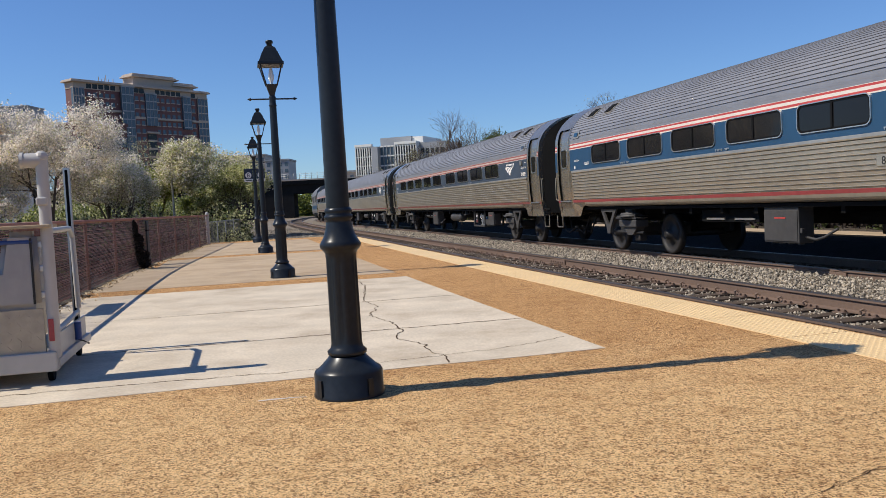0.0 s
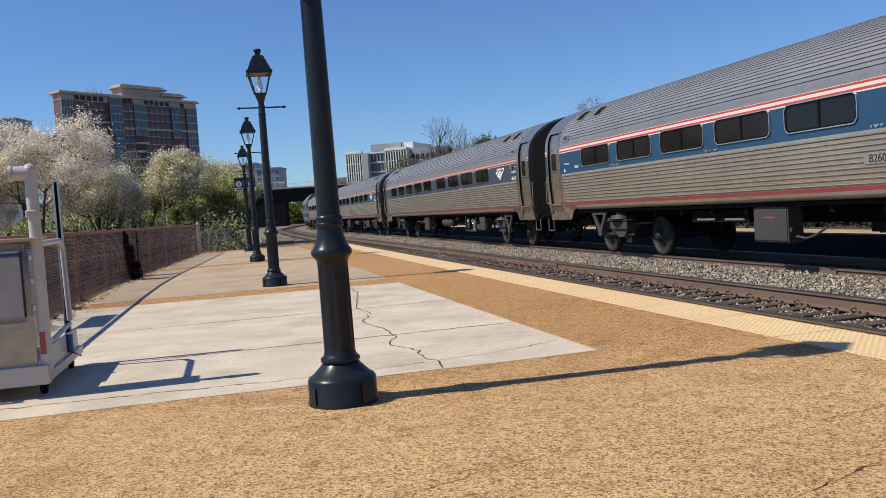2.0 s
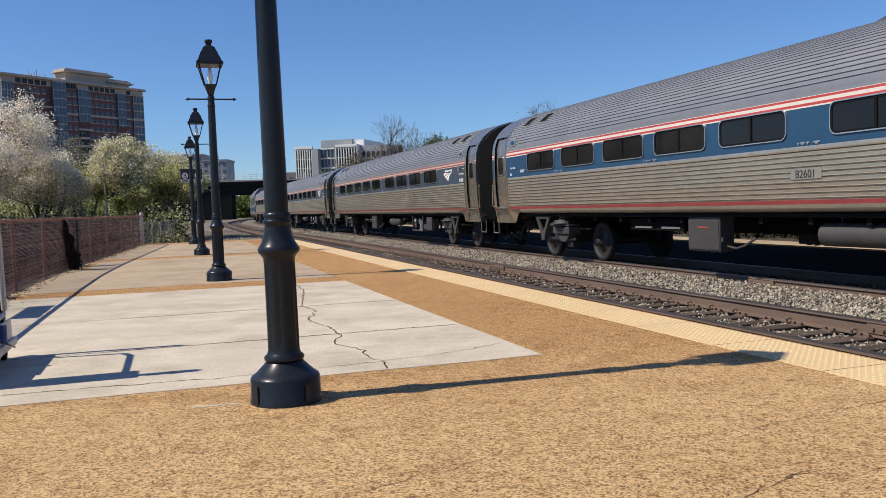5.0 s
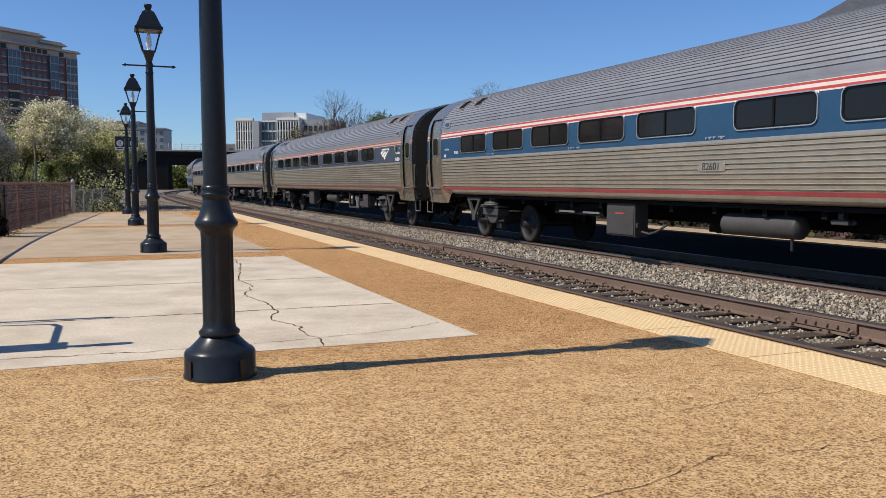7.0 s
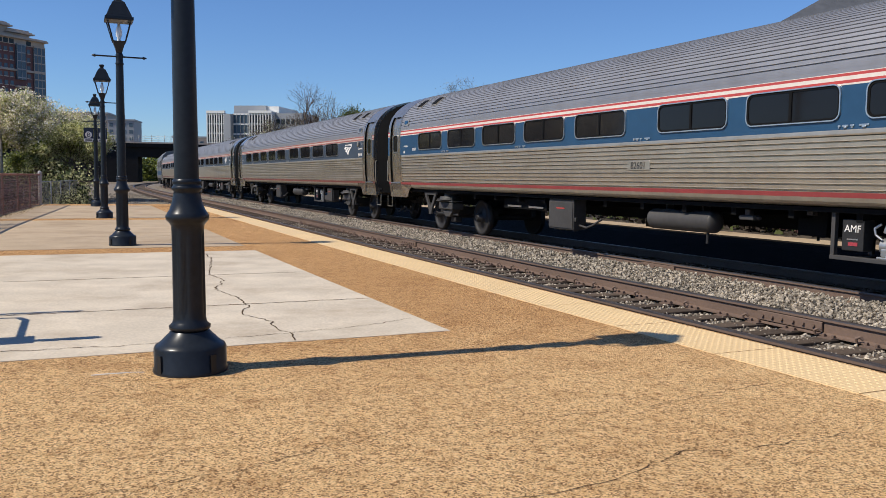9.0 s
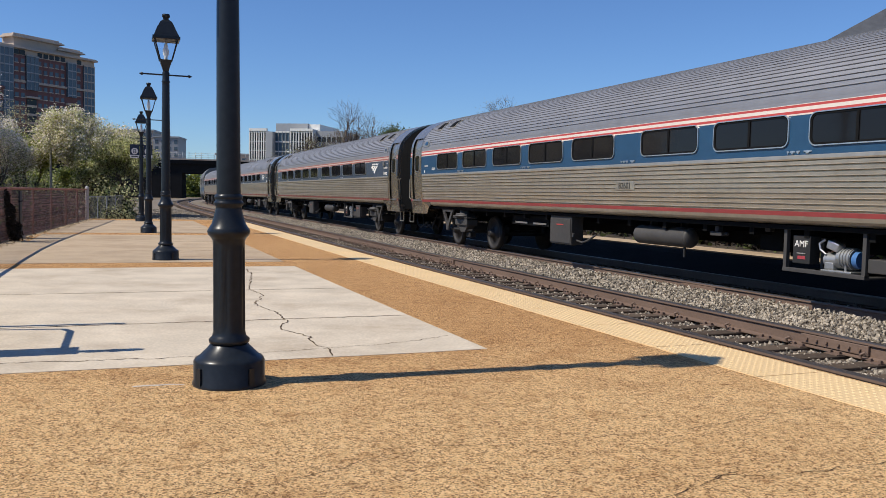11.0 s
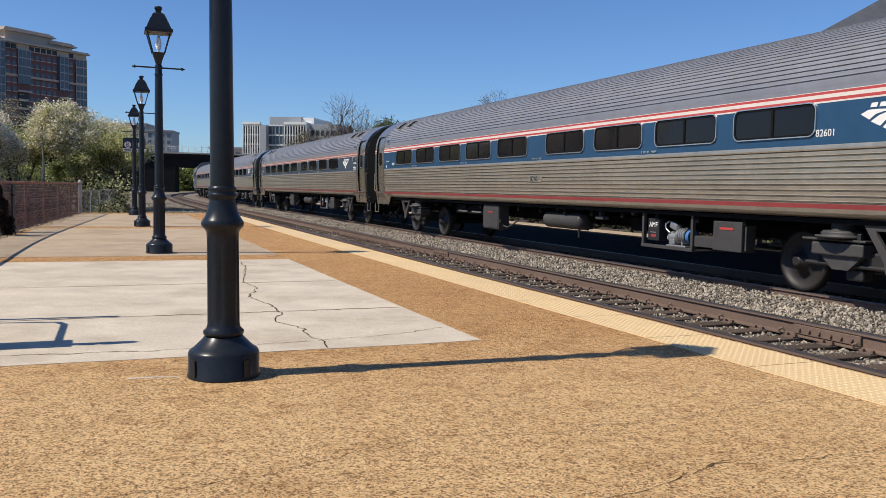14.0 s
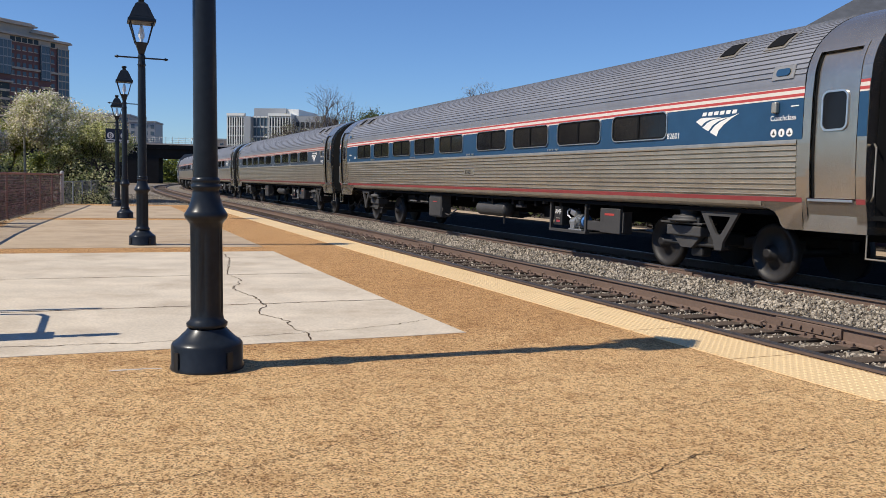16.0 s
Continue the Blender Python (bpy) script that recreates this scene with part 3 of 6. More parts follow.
# yellow warning strip: tiles and domes
s, tiles = -8.2, 0
bm = bmesh.new()
box(bm, -0.603, 0.603, -0.305, 0.305, -0.02, 0.006)
TILE = mesh_of("warning_tile", bm, M_YELLOW)
while s < PLAT_END - 3.4:
    tl = link("warning_tile", TILE, platform, "yellow tactile warning tile")
    tl.matrix_local = pose_at(s, 0.305, 0.0)
    s += 1.22
dome = [(0.016, 0.0), (0.0105, 0.0052), (0.0, 0.0055)]
verts, faces = [], []
for si in np.arange(0.6, 19, 0.061):
    for lj in np.arange(0.03, 0.6, 0.061):
        c = at(si, lj, 0.0058)
        o = len(verts)
        for r, z in dome[:2]:
            verts += [c + Vector((r * math.cos(a), r * math.sin(a), z)) for a in np.arange(6) * math.pi / 3]
        faces += [(o + i, o + (i + 1) % 6, o + 6 + (i + 1) % 6, o + 6 + i) for i in range(6)] + [tuple(o + 6 + i for i in range(6))]
tagged(raw("tactile_domes", verts, faces, M_YELLOW, platform), kind="stuff")

# ---- lamp posts ----
def lamp_post():
    lamp = empty("street_lamp", Matrix(), "black fluted cast-iron lamp post with a glazed lantern", "lamp post", "lamp posts along the platform")
    bm = bmesh.new()
    lathe(bm, [(0.232, 0.0), (0.235, 0.02), (0.226, 0.03), (0.226, 0.155), (0.215, 0.175), (0.19, 0.19), (0.135, 0.245), (0.122, 0.262)], 28)
    for a in range(4):
        box(bm, 0.219, 0.236, -0.02, 0.02, 0.02, 0.13, 0, Matrix.Rotation(a * math.pi / 2 + 0.5, 4, "Z"))
    part("base", bm, M_BLACK, lamp)
    bm = bmesh.new()
    lathe(bm, [(0.108, 0.262), (0.128, 0.275), (0.130, 0.295), (0.108, 0.315), (0.102, 0.345), (0.102, 0.42), (0.1, 0.86), (0.1, 0.90), (0.103, 0.935),
               (0.112, 0.95), (0.132, 0.972), (0.135, 0.995), (0.124, 1.015), (0.108, 1.04), (0.092, 1.09), (0.083, 1.135), (0.081, 1.15), (0.094, 1.165),
               (0.092, 1.18), (0.081, 1.19), (0.09, 1.205), (0.088, 1.22), (0.078, 1.23)], 36, flute=(0.40, 0.87, 9, 0.013))
    part("pedestal", bm, M_BLACK, lamp)
    bm = bmesh.new()
    lathe(bm, [(0.076, 1.23), (0.072, 2.2), (0.064, 3.12), (0.062, 3.16), (0.075, 3.18), (0.062, 3.2), (0.058, 3.3), (0.066, 3.33), (0.05, 3.36)], 24)
    part("shaft", bm, M_BLACK, lamp)
    bm = bmesh.new()
    rod(bm, (0, -0.40, 3.30), (0, 0.40, 3.30), 0.014)
    for e in (-1, 1):
        rod(bm, (0, e * 0.385, 3.30), (0, e * 0.41, 3.30), 0.026, 0.026, 8)
        rod(bm, (0, e * 0.41, 3.30), (0, e * 0.45, 3.30), 0.024, 0.004, 8)
    part("ladder_bar", bm, M_BLACK, lamp)
    lantern = bmesh.new()
    # square lantern: cup, corner bars, roof, cap

    def frustum(bm, a0, z0, a1, z1):
        v = [bm.verts.new((sx * a, sy * a, z)) for a, z in ((a0, z0), (a1, z1)) for sx, sy in ((-1, -1), (1, -1), (1, 1), (-1, 1))]
        for i in range(4):
            bm.faces.new((v[i], v[(i + 1) % 4], v[4 + (i + 1) % 4], v[4 + i]))
        bm.faces.new(v[4:])
        bm.faces.new(v[:4][::-1])

    frustum(lantern, 0.045, 3.36, 0.06, 3.42)
    frustum(lantern, 0.06, 3.42, 0.105, 3.56)
    for sx in (-1, 1):
        for sy in (-1, 1):
            rod(lantern, (sx * 0.10, sy * 0.10, 3.55), (sx * 0.20, sy * 0.20, 3.93), 0.013, seg=6)
    head = part("lantern", lantern, M_BLACK, lamp)
    bm = bmesh.new()
    frustum(bm, 0.222, 3.90, 0.232, 3.91)
    frustum(bm, 0.232, 3.91, 0.232, 3.955)
    frustum(bm, 0.215, 3.955, 0.10, 4.22)
    frustum(bm, 0.10, 4.22, 0.06, 4.255)
    part("roof", bm, M_BLACK, head)
    for i in range(4):
        bm = bmesh.new()
        v = [bm.verts.new(p) for p in ((-0.13, 0.182, 3.985), (0.13, 0.182, 3.985), (0.075, 0.118, 4.15), (-0.075, 0.118, 4.15))]
        f = bm.faces.new(v)
        r = bmesh.ops.extrude_face_region(bm, geom=[f])
        bmesh.ops.translate(bm, vec=(0, 0.018, 0.01), verts=[q for q in r["geom"] if isinstance(q, bmesh.types.BMVert)])
        bmesh.ops.recalc_face_normals(bm, faces=bm.faces)
        bmesh.ops.transform(bm, matrix=Matrix.Rotation(i * math.pi / 2, 4, "Z"), verts=bm.verts)
        part("roof_panel", bm, M_BLACK, head)
    bm = bmesh.new()
    lathe(bm, [(0.05, 4.25), (0.05, 4.31), (0.066, 4.315), (0.068, 4.35), (0.06, 4.365), (0.0, 4.37)], 16, cap=False)
    part("cap", bm, M_BLACK, head)
    for i in range(4):
        bm = bmesh.new()
        v = [bm.verts.new(p) for p in ((-0.095, 0.1, 3.57), (0.095, 0.1, 3.57), (0.185, 0.192, 3.9), (-0.185, 0.192, 3.9))]
        bm.faces.new(v)
        r = bmesh.ops.extrude_face_region(bm, geom=list(bm.faces))
        bmesh.ops.translate(bm, vec=(0, 0.004, 0), verts=[q for q in r["geom"] if isinstance(q, bmesh.types.BMVert)])
        bmesh.ops.recalc_face_normals(bm, faces=bm.faces)
        bmesh.ops.transform(bm, matrix=Matrix.Rotation(i * math.pi / 2, 4, "Z"), verts=bm.verts)
        pane = part("glass_pane", bm, M_LAMPGLASS, head)
        pane.visible_shadow = False
    bm = bmesh.new()
    lathe(bm, [(0.03, 3.56), (0.03, 3.62), (0.05, 3.66), (0.055, 3.72), (0.035, 3.80), (0.02, 3.86), (0.0, 3.87)], 14, cap=False)
    part("bulb", bm, M_BULB, head)
    return lamp


LAMPS = ((6.68, -3.58, -0.55), (16.95, -3.44, 0.0), (27.11, -3.46, 0.0), (36.63, -3.49, 0.0))
first = lamp_post()
posts = [first] + [copy_thing(first, Matrix()) for _ in LAMPS[1:]]
for ob, (s, l, lean) in zip(posts, LAMPS):
    ob.matrix_world = pose_at(s, l, 0.0) @ pose(0, 0, 0, lean, 0, 0)
posts[0]["label"] = "black fluted cast-iron lamp post carrying white sign boards"


def hanging_sign(lamp_pose, z0, z1, reach, letter):
    """Two boards either side of a lamp post."""
    sign = empty("platform_sign", lamp_pose, "dark and white sign boards bracketed to a lamp post", "sign", "platform signs")
    for side in (-1, 1):
        bm = bmesh.new()
        y0, y1 = side * 0.075, side * reach
        box(bm, -0.02, 0.02, min(y0, y1), max(y0, y1), z0, z1, 0.004)
        board = part("board", bm, M_SIGNBLUE if letter else M_WHITE, sign, "dark blue sign board" if letter else "white sign board")
        if letter:
            bm = bmesh.new()
            box(bm, -0.024, -0.0205, min(y0, y1), max(y0, y1), z0, z0 + 0.12)
            part("white_field", bm, M_WHITE, board)
            bm = bmesh.new()
            bmesh.ops.create_circle(bm, cap_ends=True, segments=28, radius=0.125, matrix=pose(-0.0245, (y0 + y1) / 2, z0 + 0.27, 0, -90, 0))
            part("disc", bm, M_WHITE, board)
            lettering("letter", letter, 0.23, M_SIGNBLUE, board, pose(-0.026, (y0 + y1) / 2, z0 + 0.19, 90, 0, -90))
            bm = bmesh.new()
            box(bm, -0.027, -0.0245, (y0 + y1) / 2 - 0.12, (y0 + y1) / 2 + 0.12, z0 + 0.035, z0 + 0.085)
            part("writing_bar", bm, M_BOXGREY, board)
    for z in (z0 + 0.03, z1 - 0.03):
        part("clamp", box(bmesh.new(), -0.09, 0.09, -0.095, 0.095, z - 0.03, z + 0.03, 0.01), M_BLACK, sign)
    return sign


hanging_sign(posts[0].matrix_world.copy(), 2.645, 3.14, 0.44, "")
hanging_sign(posts[3].matrix_world.copy(), 2.52, 3.06, 0.42, "B")

# ---- slatted chain-link fence ----
FENCE = [(8.0, -6.9), (11.0, -6.88), (14.0, -6.85), (17.0, -6.82), (20.0, -6.76), (23.0, -6.62), (26.0, -6.42), (29.0, -6.2), (32.0, -5.98), (35.0, -5.76), (38.4, -5.55)]
FENCE_TOP = 1.22
verts = [at(s, l - o, 0.012) for s, l in FENCE for o in (-0.07, 4.5)]
litter_bed = tagged(raw("soil_bed", verts, [(2 * i, 2 * i + 2, 2 * i + 3, 2 * i + 1) for i in range(len(FENCE) - 1)], M_SOIL),
                    "dark soil and leaf litter behind the fence", "soil", "", "structure")
for i, ((s0, l0), (s1, l1)) in enumerate(zip(FENCE, FENCE[1:])):
    a, b = at(s0, l0), at(s1, l1)
    d = (b - a)
    m = pose(a.x, a.y, 0, 0, 0, math.degrees(math.atan2(d.y, d.x)))
    bay = empty("fence_bay", m, "chain-link fence bay with reddish-brown privacy slats", "fence", "fence along the platform")
    L = d.length
    bm = bmesh.new()
    rod(bm, (0, 0, -0.02), (0, 0, FENCE_TOP + 0.03), 0.03)
    part("post", bm, M_SLAT, bay)
    bm = bmesh.new()
    rod(bm, (0, 0, FENCE_TOP), (L, 0, FENCE_TOP), 0.03, seg=8)
    part("top_rail", bm, M_SLAT, bay)
    verts, faces = [], []
    r = random.Random(i)
    z = 0.03
    while z < FENCE_TOP - 0.03:
        # narrow strips woven lengthwise through the wire, each sagging a little
        h, n = r.uniform(0.0125, 0.0155), 10
        o = len(verts)
        sag, ph = r.uniform(-.003, .003), r.uniform(0, 6)
        for k in range(n + 1):
            x = L * k / n
            w = sag * math.sin(ph + 3 * k / n) + r.uniform(-.0008, .0008)
            y = 0.012 * (1 if k % 2 else -1) * 0.5
            verts += [(x, y, z + w), (x, y + 0.0095, z + h + w)]
        faces += [(o + 2 * k, o + 2 * k + 2, o + 2 * k + 3, o + 2 * k + 1) for k in range(n)]
        z += h + r.uniform(0.0085, 0.0125)
    tagged(raw("slats", verts, faces, M_SLAT, bay), kind="stuff")
    # woven wire on the near face
    verts, faces = [], []
    for q in np.arange(-FENCE_TOP, L, 0.11):
        for sgn in (1, -1):
            x0, x1 = (q, q + FENCE_TOP) if sgn > 0 else (q + FENCE_TOP, q)
            za, zb = 0.03, FENCE_TOP
            if x0 < 0 or x1 < 0 or x0 > L or x1 > L:
                t0 = max(0.0, min(1.0, (0 - x0) / (x1 - x0))) if x0 < 0 else (max(0.0, min(1.0, (L - x0) / (x1 - x0))) if x0 > L else 0.0)
                t1 = max(0.0, min(1.0, (L - x0) / (x1 - x0))) if x1 > L else (max(0.0, min(1.0, (0 - x0) / (x1 - x0))) if x1 < 0 else 1.0)
                x0, x1, za, zb = x0 + (x1 - x0) * t0, x0 + (x1 - x0) * t1, za + (zb - za) * t0, za + (zb - za) * t1
            o = len(verts)
            y = -0.024 - 0.003 * sgn
            verts += [(x0 - .0018, y, za), (x0 + .0018, y, za), (x1 + .0018, y, zb), (x1 - .0018, y, zb)]
            faces.append((o, o + 1, o + 2, o + 3))
    tagged(raw("wire_mesh", verts, faces, M_GALV, bay), kind="stuff")
a = at(*FENCE[-1])
bm = bmesh.new()
rod(bm, (0, 0, GROUND_Z), (0, 0, 1.3), 0.075, seg=12)
bmesh.ops.create_uvsphere(bm, u_segments=12, v_segments=6, radius=0.075, matrix=Matrix.Translation((0, 0, 1.3)))
tagged(part("bollard", bm, M_LIFT, loc=a), "pale grey steel end post of the fence", "post")

for (s0, l0), (s1, l1) in zip(((38.5, -5.54), (41.5, -5.22), (44.5, -4.88), (47.5, -4.5)), ((41.5, -5.22), (44.5, -4.88), (47.5, -4.5), (50.5, -4.1))):
    a, b = at(s0, l0), at(s1, l1)
    d = b - a
    bay = empty("wire_fence_bay", pose(a.x, a.y, -0.3, 0, 0, math.degrees(math.atan2(d.y, d.x))), "plain grey chain-link fence bay past the platform end", "fence", "open wire fence")
    part("post", rod(bmesh.new(), (0, 0, -0.2), (0, 0, 1.25), 0.03), M_GALV, bay)
    part("top_rail", rod(bmesh.new(), (0, 0, 1.22), (d.length, 0, 1.22), 0.02, seg=8), M_GALV, bay)
    verts, faces = [], []
    for q in np.arange(0, d.length - 1.2, 0.09):
        for x0, x1 in ((q, q + 1.2), (q + 1.2, q)):
            o = len(verts)
            verts += [(x0 - .012, -.02, 0), (x0 + .012, -.02, 0), (x1 + .012, -.02, 1.2), (x1 - .012, -.02, 1.2)]
            faces.append((o, o + 1, o + 2, o + 3))
    tagged(raw("wire_mesh", verts, faces, M_GALV, bay), kind="stuff")

# unseen board behind the fence top, added for the rectangular shadow it casts
hidden_board = empty("fence_board", pose_at(13.45, -6.93, 0.0), "unseen brown board behind the fence top, placed for its shadow", "board")
part("sheet", box(bmesh.new(), -0.75, 0.75, -0.012, 0.012, 0.84, 1.22, 0.004), M_SLAT, hidden_board)
for x in (-0.6, 0.6):
    part("wire_tie", box(bmesh.new(), x - 0.01, x + 0.01, -0.016, 0.016, 0.9, 1.25), M_GALV, hidden_board)

# dark panel tied to the fence
panel_at = pose_at(23.9, -6.5, 0.0)
board = empty("privacy_board", panel_at, "dark plastic panel tied upright against the fence", "panel")
part("sheet", box(bmesh.new(), -0.22, 0.22, -0.02, 0.02, 0.0, 1.16, 0.008), M_IRON, board)
for z in (0.3, 0.9):
    part("strap", box(bmesh.new(), -0.235, 0.235, -0.026, 0.026, z, z + 0.03), M_RUBBER, board)

# dead leaves along the foot of the fence
r = np.random.default_rng(12)
verts, faces = [], []
for _ in range(1500):
    s = r.uniform(12, 39)
    l = np.interp(s, [q[0] for q in FENCE], [q[1] for q in FENCE]) + 0.06 + abs(r.normal(0, 0.14))
    q = at(s, l, 0.006 + r.uniform(0, 0.02))
    w = r.uniform(0.012, 0.035)
    e = Euler((r.uniform(-.6, .6), r.uniform(-.6, .6), r.uniform(0, 6.3))).to_matrix()
    o = len(verts)
    verts += [q + e @ Vector(v) for v in ((-w, 0, 0), (0, -w * .6, 0), (w, 0, 0), (0, w * .6, 0))]
    faces.append((o, o + 1, o + 2, o + 3))
tagged(raw("leaf_litter", verts, faces, M_PLY), "dead leaves and litter along the foot of the fence", "leaf litter", "", "stuff")

# bolted joint bars on the near track
for s, l in ((8.0, TRACK_1 + GAUGE / 2 - 0.03), (19.6, TRACK_1 + GAUGE / 2 - 0.03), (13.2, TRACK_2 - GAUGE / 2 - 0.03)):
    bm = box(bmesh.new(), -0.46, 0.46, -0.012, 0.016, -0.15, -0.045, 0.006)
    jb = part("joint_bar", bm, M_RAIL, track_near if l < 4 else track_far)
    jb.matrix_local = pose_at(s, l, RAIL_Z)
    for x in (-0.36, -0.22, -0.08, 0.08, 0.22, 0.36):
        bt = part("bolt", rod(bmesh.new(), (x, 0.012, -0.095), (x, 0.04, -0.095), 0.02, seg=6), M_RAIL, jb)

# ---- the passenger train ----
PITCH = 25.7
HALF = 12.10
WALL = 1.60
EAVE, RISE = 2.85, 1.075
SKIRT = [(1.36, 1.13), (1.45, 1.14), (1.51, 1.165), (1.54, 1.20), (1.55, 1.255)]


def wall_at(h):
    """Half width of a coach at a height over the rail."""
    if h <= 2.05:
        return float(np.interp(h, (1.10, 1.27, 1.6, 2.05), (1.50, 1.55, 1.585, WALL)))
    if h <= EAVE:
        return float(np.interp(h, (2.05, 2.65, EAVE), (WALL, WALL, 1.585)))
    k = min(1.0, (h - EAVE) / RISE)
    return 1.585 * math.sqrt(max(0.0, 1 - k * k))


def sweep(bm, profile, u0, u1, sides=(1, -1), smooth=False):
    for sd in sides:
        a = [bm.verts.new((u0, sd * y, h)) for y, h in profile]
        b = [bm.verts.new((u1, sd * y, h)) for y, h in profile]
        for i in range(len(profile) - 1):
            q = (a[i], b[i], b[i + 1], a[i + 1])
            f = bm.faces.new(q if sd < 0 else q[::-1])
            f.smooth = smooth
    return bm


def flutes(h0, h1, n, deep=0.042):
    """Lapped ribs: a dark recess, a rounded proud lip over it, then a flat face."""
    out = []
    for i in range(n):
        for f, o in ((0.0, -deep), (0.22, -deep), (0.235, 0.002), (0.27, 0.008), (0.32, 0.009), (0.38, 0.0055), (0.43, 0.0), (0.985, 0.0)):
            h = h0 + (h1 - h0) * (i + f) / n
            out.append((wall_at(h) + o, h))
    out.append((wall_at(h1) - deep, h1))
    return out


def roof_profile(pitch=0.076):
    """From eave to ridge: a plain rounded edge sheet, then narrow recessed laps between broad strips."""
    qs = np.linspace(0, math.pi / 2, 400)
    arc = np.concatenate([[0], np.cumsum(np.hypot(np.diff(1.585 * np.cos(qs)), np.diff(RISE * np.sin(qs))))])
    marks = [0.0, 0.03, 0.06, 0.085]
    pts = [(d, 0.0) for d in marks]
    d = 0.115
    while d < arc[-1] - pitch:
        pts += [(d - 0.004, 0.0), (d, -0.016), (d + 0.011, -0.016), (d + 0.014, 0.004), (d + 0.024, 0.003), (d + 0.030, 0.0)]
        d += pitch
    pts.append((arc[-1], 0.0))
    out = []
    for d, o in pts:
        q = float(np.interp(d, arc, qs))
        out.append(((1.585 + o) * math.cos(q), EAVE + (RISE + o) * math.sin(q)))
    return out


WINDOW_U = (-7.40, -5.42, -3.45, -1.48, 0.98, 2.95, 4.92, 6.90, 8.86)
WIN_W, WIN_H, WIN_Z = 1.60, 0.465, 2.445
HS_DOOR = (1.32, 1.7, 2.05, 2.4, 2.65, 2.75, 2.85, 2.92, 3.0, 3.08, 3.15, 3.21, 3.25)
side_place = lambda sd: (lambda x, y, z: (x, sd * (WALL + z), y))


def window_meshes(sd):
    bm = bmesh.new()
    ring_of(bm, bezel(WIN_W, WIN_H, 0.12), bezel(WIN_W - 0.032, WIN_H - 0.032, 0.105), side_place(sd), 0.024)
    frame_me = mesh_of("window_frame", bm, M_FRAME)
    bm = bmesh.new()
    ring_of(bm, bezel(WIN_W - 0.032, WIN_H - 0.032, 0.105), bezel(WIN_W - 0.09, WIN_H - 0.09, 0.08), side_place(sd), 0.014)
    box(bm, -0.022, 0.022, *sorted((sd * (WALL + 0.004), sd * (WALL + 0.020))), -WIN_H / 2 + 0.04, WIN_H / 2 - 0.04)
    seal_me = mesh_of("window_seal", bm, M_RUBBER)
    bm = bmesh.new()
    slab_of(bm, bezel(WIN_W - 0.06, WIN_H - 0.06, 0.10), side_place(sd), 0.006)
    pane_me = mesh_of("window_pane", bm, M_DARKGLASS)
    return frame_me, seal_me, pane_me


